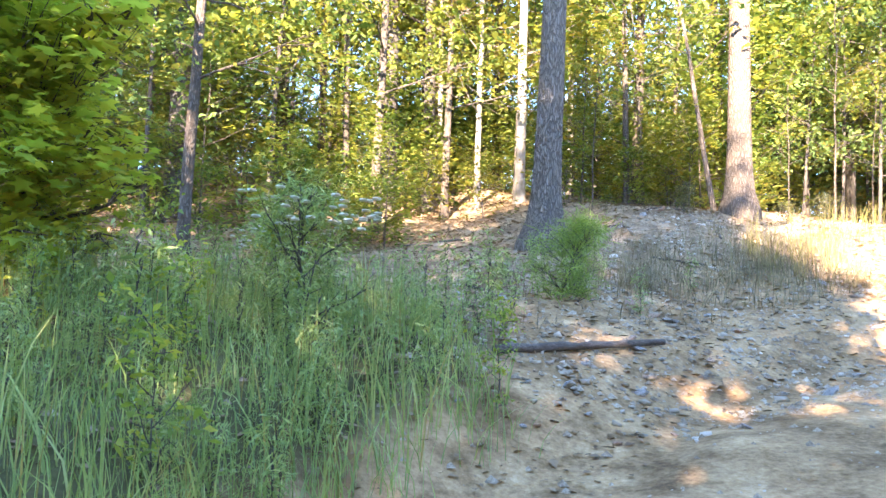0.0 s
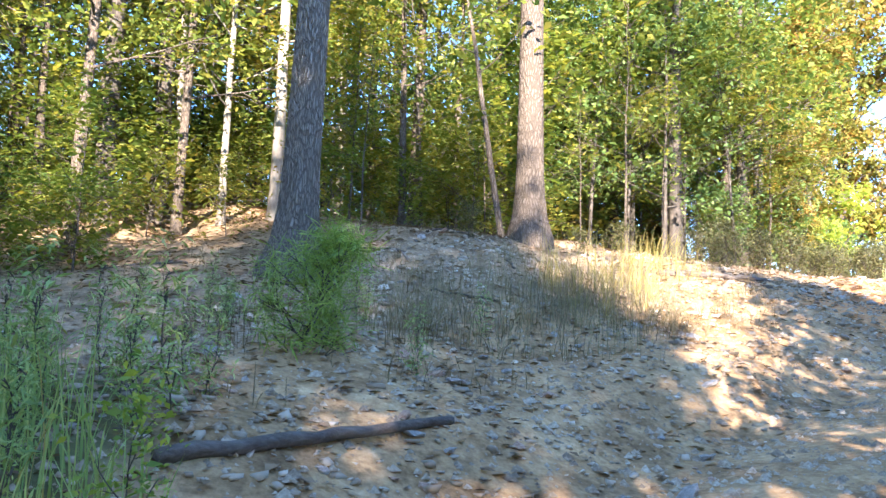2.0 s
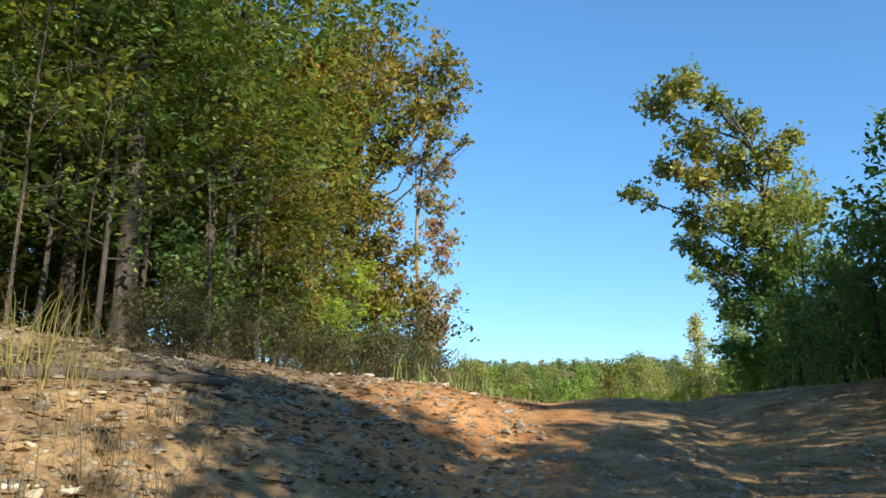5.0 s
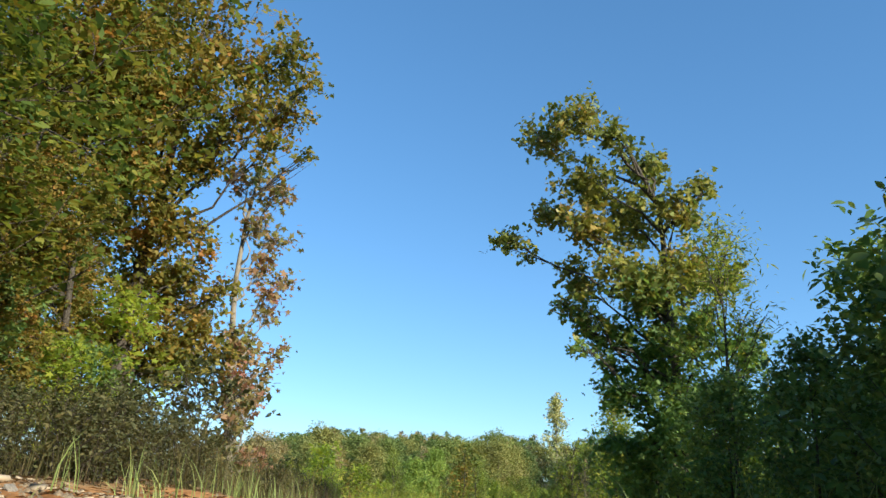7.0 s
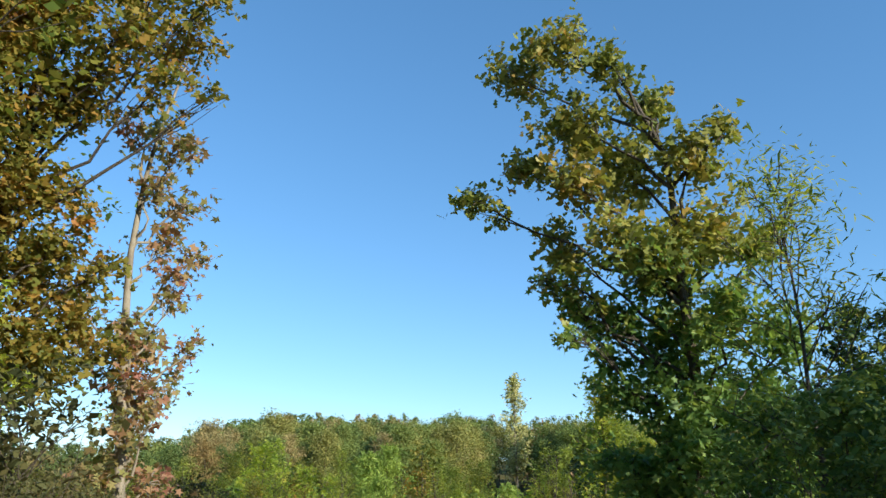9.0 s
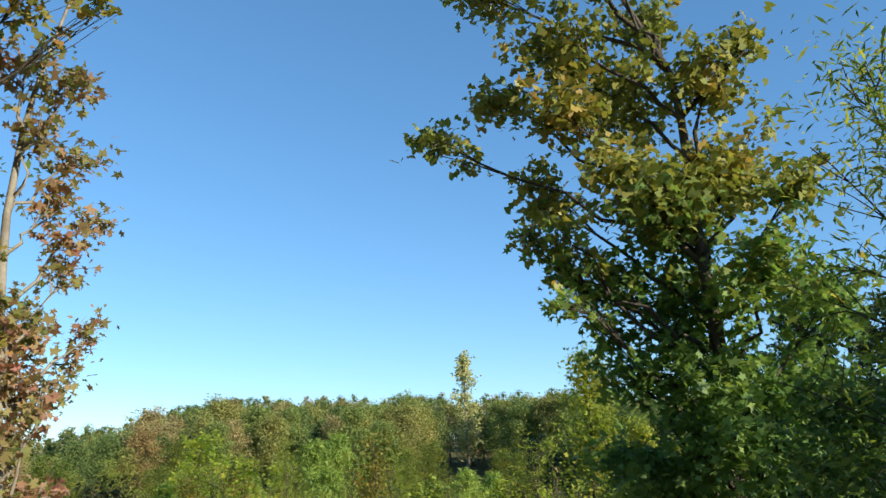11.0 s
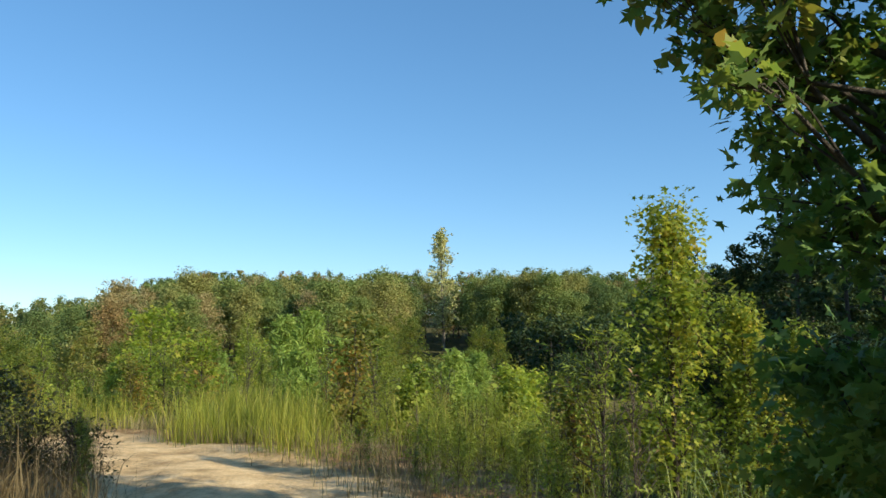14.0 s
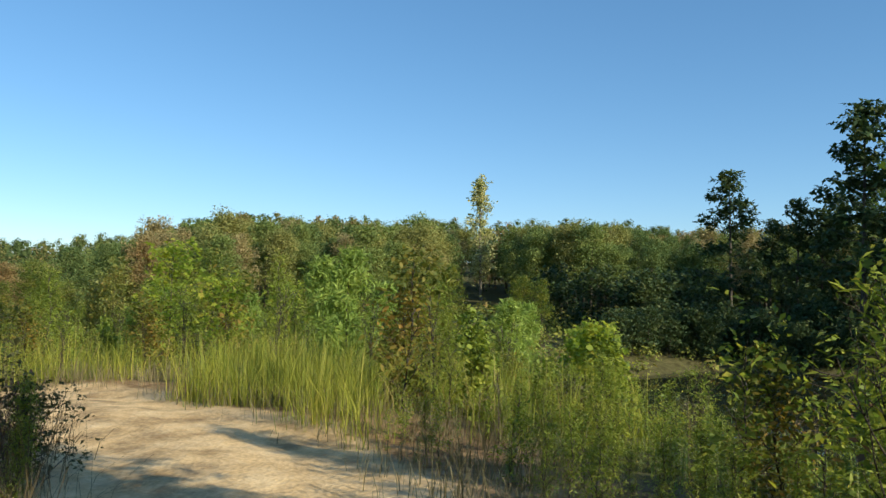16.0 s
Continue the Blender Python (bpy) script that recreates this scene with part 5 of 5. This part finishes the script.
blades("tall_tuft", tufts(rng, 16, (3.5, 4.7, 8.1, 9.3), 15, 0.06, verge_ok(1.5, 3.4)), 0.44, 0.005, rng, GRASS_GOLD, 0.35, "tall straw-gold grass tufts at the foot of the bank", "grass")
blades("bank_grass", tufts(rng, 380, (6.5, 19, 10.2, 17.5), 10, 0.12, verge_ok(2.3, 5.5)), 0.2, 0.004, rng, GRASS_BROWN, 0.6, "dull brown-green grass along the top of the bank", "grass")
blades("verge_grass", tufts(rng, 1100, (3, 24, -2, 12), 10, 0.14, verge_ok(-6.5, -1.9)), 0.4, 0.008, rng, GRASS_GREEN, 0.35, "rank green grass beside the track", "grass")
blades("meadow_grass", tufts(rng, 3300, (17.5, 30, 11.0, 25), 24, 0.12, lambda x, y: (along(x, y)[0] < -1.2) & (np.hypot(x - 15, y - 11.2) < 13.5 + 1.5 * np.sin(1.7 * x + y)) & (np.hypot(x - 15, y - 11.2) > 6.9 + 0.5 * np.sin(3 * x)) & (y > 10.5 + 0.3 * (x - 14) + 0.8 * np.sin(2.9 * x + 4.1 * y)) & (np.sin(1.9 * x + 0.9 * y) + np.sin(1.6 * y - 1.2 * x + 2) + np.sin(4.1 * x) * 0.5 > -1.0)), 0.54, 0.0062, rng, GRASS_MEADOW, 0.42, "tall yellow-green meadow grass in the sun", "grass", 0.4)
blades("bend_grass", tufts(rng, 900, (14.5, 28, 13.4, 36), 12, 0.14, verge_ok(1.7, 7)), 0.5, 0.008, rng, GRASS_BROWN, 0.3, "brown-green tall grass on the inside of the bend", "grass")

for x, y, sc in ((18.5, 16.3, 0.6), (19.1, 17.6, 0.8), (18.7, 15.9, 0.45)):
    again(low_1, x, y, x * 77, sc, label="dull green bush on the inside of the bend")
blades("bend_tuft", tufts(rng, 260, (16.8, 20.0, 14.2, 18.5), 24, 0.15, verge_ok(1.0, 3.0)), 0.46, 0.004, rng, GRASS_BROWN, 0.65, "brown dry grass tufts beside the bend", "grass")
blades("meadow_under", tufts(rng, 1500, (17.5, 28, 11.0, 24), 14, 0.16, lambda x, y: (along(x, y)[0] < -1.1) & (y > 10.5 + 0.3 * (x - 14))), 0.26, 0.006, rng, GRASS_DULL, 0.5, "short dull grass under the tall meadow grass", "grass", 0.3)
blades("meadow_stems", tufts(rng, 300, (20, 34, 11, 28), 7, 0.14, lambda x, y: (along(x, y)[0] < -2.0) & (y > 10.5 + 0.26 * (x - 14) + 1.5 * np.sin(2.3 * x + 3.1 * y))), 0.72, 0.007, rng, GRASS_GOLD, 0.35, "tall straw-coloured stems in the meadow", "grass", 0.25)
for x, y, sc in ((6.6, 11.0, 0.45), (7.3, 11.3, 0.5), (8.1, 11.6, 0.5), (8.8, 11.9, 0.6), (9.5, 12.1, 0.5), (5.4, 10.9, 0.35), (10.2, 12.6, 0.6), (7.7, 12.0, 0.6), (4.7, 10.6, 0.3), (3.2, 10.4, 0.35)):
    again(low_1, x, y, x * 133, 0.85 * sc, label="dull green low bush on top of the bank")
blades("crest_grass", tufts(rng, 300, (9.5, 16.5, 11.0, 15.8), 15, 0.13, verge_ok(1.8, 4.2)), 0.52, 0.005, rng, GRASS_OLIVE, 0.5, "tall olive-brown grass along the wood near the crest", "grass")
blades("lip_grass", tufts(rng, 70, (8.2, 13.5, 9.6, 13.0), 9, 0.10, verge_ok(1.05, 2.0)), 0.24, 0.006, rng, GRASS_GREEN, 0.35, "thin green grass on the lip of the cut", "grass")
for x, y, sc, kind in ((18.25, 15.45, 0.34, fennel), (17.95, 15.1, 0.3, fennel), (18.5, 15.75, 0.36, fennel), (18.1, 15.35, 0.4, brush), (18.4, 15.6, 0.4, brush)):
    again(kind, x, y, x * 77, sc, label="dull dry weed on the inside of the bend")
# weeds on the bank and beside the start
for x, y in rng.uniform((-5.5, 2.8), (0.7, 6.8), (250, 2)):
    if left_start(x, y):
        again(goldenrod if rng.random() < 0.85 else weed, x, y, rng.uniform(0, 360), rng.uniform(0.4, 0.75))
for x, y in rng.uniform((-3.0, 6.2), (3.0, 9.0), (30, 2)):
    if 1.7 < along(x, y)[0] < 5:
        again(goldenrod, x, y, rng.uniform(0, 360), rng.uniform(0.3, 0.6), label="small green weed on the stony bank")
for x, y, sc in ((0.15, 5.9, 0.75), (0.35, 5.75, 0.85), (0.0, 6.2, 0.7), (-0.1, 5.6, 0.8), (0.5, 6.0, 0.6), (0.25, 5.5, 0.7)):
    again(goldenrod, x, y, x * 900, sc)
boneset = place(make_tree("flowering_weed", 83, 0.95, 0.010, BARK_DARK, GRASS_GREEN, 0.15, 22, 0.42, 0.9, 2800, 0.05, "slim", (0.12, 0.10), flare=0.0, knot=0.035, label="bushy grey-green weed with whitish flower heads", category="weed"), -0.85, 4.7, 0)
rb = np.random.default_rng(84)
bm = bmesh.new()
bmesh.ops.create_icosphere(bm, subdivisions=2, radius=0.032)
for v in bm.verts:
    v.co *= rb.uniform(0.75, 1.2)
    v.co.z *= 0.32
HEAD = bpy.data.meshes.new("flower_head")
bm.to_mesh(HEAD)
bm.free()
HEAD.materials.append(BLOOM)
for c in rb.uniform((-0.40, -0.40, 0.74), (0.40, 0.40, 0.98), (46, 3)):
    part("flower_head", HEAD, boneset, "whitish flower head").location = c
again(boneset, -1.5, 6.6, 120, 0.75)

# ---- pine seedling, log, branch ----
seedling = place(make_tree("pine_seedling", 81, 0.66, 0.010, BARK_DARK, NEEDLE, 0.04, 30, 0.36, 0.7, 4600, 0.10, "needle", (0.05, 0.05), flare=0.0, up=0.1, knot=0.02, label="bushy bright green pine seedling", category="pine", group="young pines"), 1.02, 6.84, 0)


def log_thing(name, a, b, r, label, seed, bend=0.03):
    rng = np.random.default_rng(seed)
    a, b = np.array(a, float), np.array(b, float)
    n = 12
    u = np.linspace(0, 1, n)[:, None]
    p2 = a[:2] + u * (b[:2] - a[:2]) + rng.normal(0, bend * 0.4, (n, 2))
    rad = r * (1 - 0.25 * u[:, 0]) * rng.uniform(0.9, 1.1, n)
    line = np.linspace(float(land(*a[:2])), float(land(*b[:2])), n)
    p = np.concatenate([p2, np.maximum(line, land(p2[:, 0], p2[:, 1]))[:, None] + rad[:, None] * 0.8], 1)
    w = Wood()
    w.tube(p, rad, 9, 0.05)
    me = w.mesh(name, DEADWOOD)
    bm = bmesh.new()
    bm.from_mesh(me)
    bmesh.ops.holes_fill(bm, edges=[e for e in bm.edges if e.is_boundary])
    bm.to_mesh(me)
    bm.free()
    return tagged(new(name, me), label, "log")


log_thing("fallen_log", (0.35, 5.32), (1.72, 6.07), 0.034, "weathered fallen log at the foot of the bank", 5)
log_thing("fallen_branch", (5.1, 9.5), (6.6, 9.62), 0.036, "dark fallen branch along the ledge of the bank", 9, 0.06)
log_thing("fallen_branch", (-1.35, 7.5), (-0.41, 6.94), 0.035, "grey fallen branch on the stony slope", 6, 0.09)


for x, y, a, n in ((-0.9, 8.1, 20, 0.5), (2.6, 8.6, 160, 0.6), (3.4, 9.6, 80, 0.5), (0.3, 7.9, 110, 0.45), (5.6, 10.2, 10, 0.7), (6.9, 10.4, 150, 0.6), (4.2, 8.2, 35, 0.4), (-2.1, 8.9, 60, 0.7), (2.0, 9.9, 140, 0.8),
                   (7.9, 11.2, 95, 0.6), (3.0, 10.6, 20, 0.6), (-0.2, 10.4, 170, 0.9), (6.2, 9.4, 120, 0.35), (4.9, 9.7, 165, 0.55)):
    c, q = n * math.cos(radians(a)), n * math.sin(radians(a))
    log_thing("dead_stick", (x - c / 2, y - q / 2), (x + c / 2, y + q / 2), 0.012, "thin dead stick lying on the bank", int(a + 100 * n), 0.05)


# ---- stones and fallen leaves ----
def stone_mesh(seed, material):
    rng = np.random.default_rng(seed)
    bm = bmesh.new()
    bmesh.ops.create_icosphere(bm, subdivisions=1, radius=0.5)
    for v in bm.verts:
        v.co *= rng.uniform(0.7, 1.15)
        v.co.z *= 0.55
    me = bpy.data.meshes.new("stone")
    bm.to_mesh(me)
    bm.free()
    me.materials.append(material)
    return me


STONES = [stone_mesh(i, STONE if i % 3 else STONE_RED) for i in range(6)]


def stones():
    rng = np.random.default_rng(110)
    made = 0
    while made < 297:
        x, y = rng.uniform(-3.5, 9.5), rng.uniform(4.5, 11)
        d = float(along(x, y)[0])
        if not 0.5 < d < 5.0 or rng.random() > (1.0 if 0.7 < d < 2.6 else 0.45):
            continue
        ob = new("stone", STONES[rng.integers(6)])
        ob.parent = ground
        s = min(0.05 * math.exp(rng.normal(0.1, 0.55)), 0.12)
        ob.matrix_basis = Matrix.LocRotScale((x, y, float(land(x, y)) + 0.1 * s), Euler((rng.normal(0, 0.3), rng.normal(0, 0.3), rng.uniform(0, 6.3))), (s * rng.uniform(0.9, 1.7), s, s * rng.uniform(0.6, 1.0)))
        made += 1


def gravel():
    rng = np.random.default_rng(111)
    n = 30000
    x, y = rng.uniform(-5, 27, n), rng.uniform(1, 24, n)
    x2, y2 = rng.uniform(-4, 9, 34000), rng.uniform(5, 13, 34000)
    x, y = np.concatenate([x, x2]), np.concatenate([y, y2])
    d = along(x, y)[0]
    k = (d > -2.2) & (d < 5.0) & (x + 0.5 * y < 21)
    x, y = x[k], y[k]
    n = len(x)
    tpl = np.array([(0.5, 0, 0), (0.1, 0.45, 0), (-0.5, 0.15, 0), (-0.2, -0.45, 0), (0.05, 0.02, 0.38)])
    s = 0.026 * np.exp(np.clip(rng.normal(0, 0.6, n), -1.2, 1.3))
    a = rng.uniform(0, 6.3, n)
    c, q = np.cos(a)[:, None], np.sin(a)[:, None]
    v = np.stack([(tpl[None, :, 0] * c - tpl[None, :, 1] * q) * s[:, None] + x[:, None], (tpl[None, :, 0] * q + tpl[None, :, 1] * c) * s[:, None] + y[:, None],
                  tpl[None, :, 2] * s[:, None] + land(x, y)[:, None] - 0.003], -1)
    i = np.arange(n)[:, None] * 5
    tris = np.concatenate([i + np.array([[p, (p + 1) % 4, 4]]) for p in range(4)])
    tagged(new("gravel", mesh_of("gravel", v.reshape(-1, 3), [tris], GRAVEL)), "loose pale gravel on the track and bank", "gravel", kind="stuff")


def litter():
    rng = np.random.default_rng(112)
    n = 60000
    x, y = rng.uniform(-9, 14, n), rng.uniform(3, 19, n)
    d = along(x, y)[0]
    k = (d > 0.7) & (rng.random(n) < np.clip(0.35 + 0.3 * (d - 0.7), 0.15, 1))
    x, y = x[k], y[k]
    at = np.stack([x, y, land(x, y) + 0.012], 1)
    tagged(new("leaf_litter", leaf_mesh("leaf_litter", at, 0.058, rng, LITTER, "plain", 0.8, hang=0.0)), "brown fallen leaves on the ground", "leaves", kind="stuff")


def rubble():
    """Broken pale stones, larger than the gravel, strewn over the slope and the foot of the bank."""
    rng = np.random.default_rng(113)
    c = np.stack([rng.uniform(-3.5, 9.5, 240), rng.uniform(4.8, 11, 240)], 1)
    xy = np.repeat(c, 26, 0) + rng.normal(0, 0.28, (6240, 2))
    d = along(xy[:, 0], xy[:, 1])[0]
    xy = xy[(d > 0.6) & (d < 4.6)]
    n = len(xy)
    bm = bmesh.new()
    bmesh.ops.create_cube(bm, size=1.0)
    tpl = np.array([v.co[:] for v in bm.verts])
    quads = np.array([[v.index for v in f.verts] for f in bm.faces])
    bm.free()
    v = tpl[None] * rng.uniform(0.55, 1.2, (n, 8, 1)) * np.stack([rng.uniform(0.8, 1.6, n), np.ones(n), rng.uniform(0.3, 0.6, n)], 1)[:, None]
    s = 0.024 * np.exp(np.clip(rng.normal(0, 0.5, n), -0.8, 1.0))
    a, b = rng.uniform(0, 6.3, n)[:, None], rng.normal(0, 0.35, n)[:, None]
    x, y, z = v[..., 0], v[..., 1], v[..., 2]
    y, z = y * np.cos(b) - z * np.sin(b), y * np.sin(b) + z * np.cos(b)
    x, y = x * np.cos(a) - y * np.sin(a), x * np.sin(a) + y * np.cos(a)
    p = np.stack([x, y, z], -1) * s[:, None, None] + np.stack([xy[:, 0], xy[:, 1], land(xy[:, 0], xy[:, 1]) + 0.1 * s], 1)[:, None]
    f = (np.arange(n)[:, None, None] * 8 + quads[None]).reshape(-1, 4)
    tagged(new("rubble", mesh_of("rubble", p.reshape(-1, 3), [f], RUBBLE)), "broken pale grey stones strewn over the bank", "stones", kind="stuff")


gravel()
rubble()
litter()
stones()
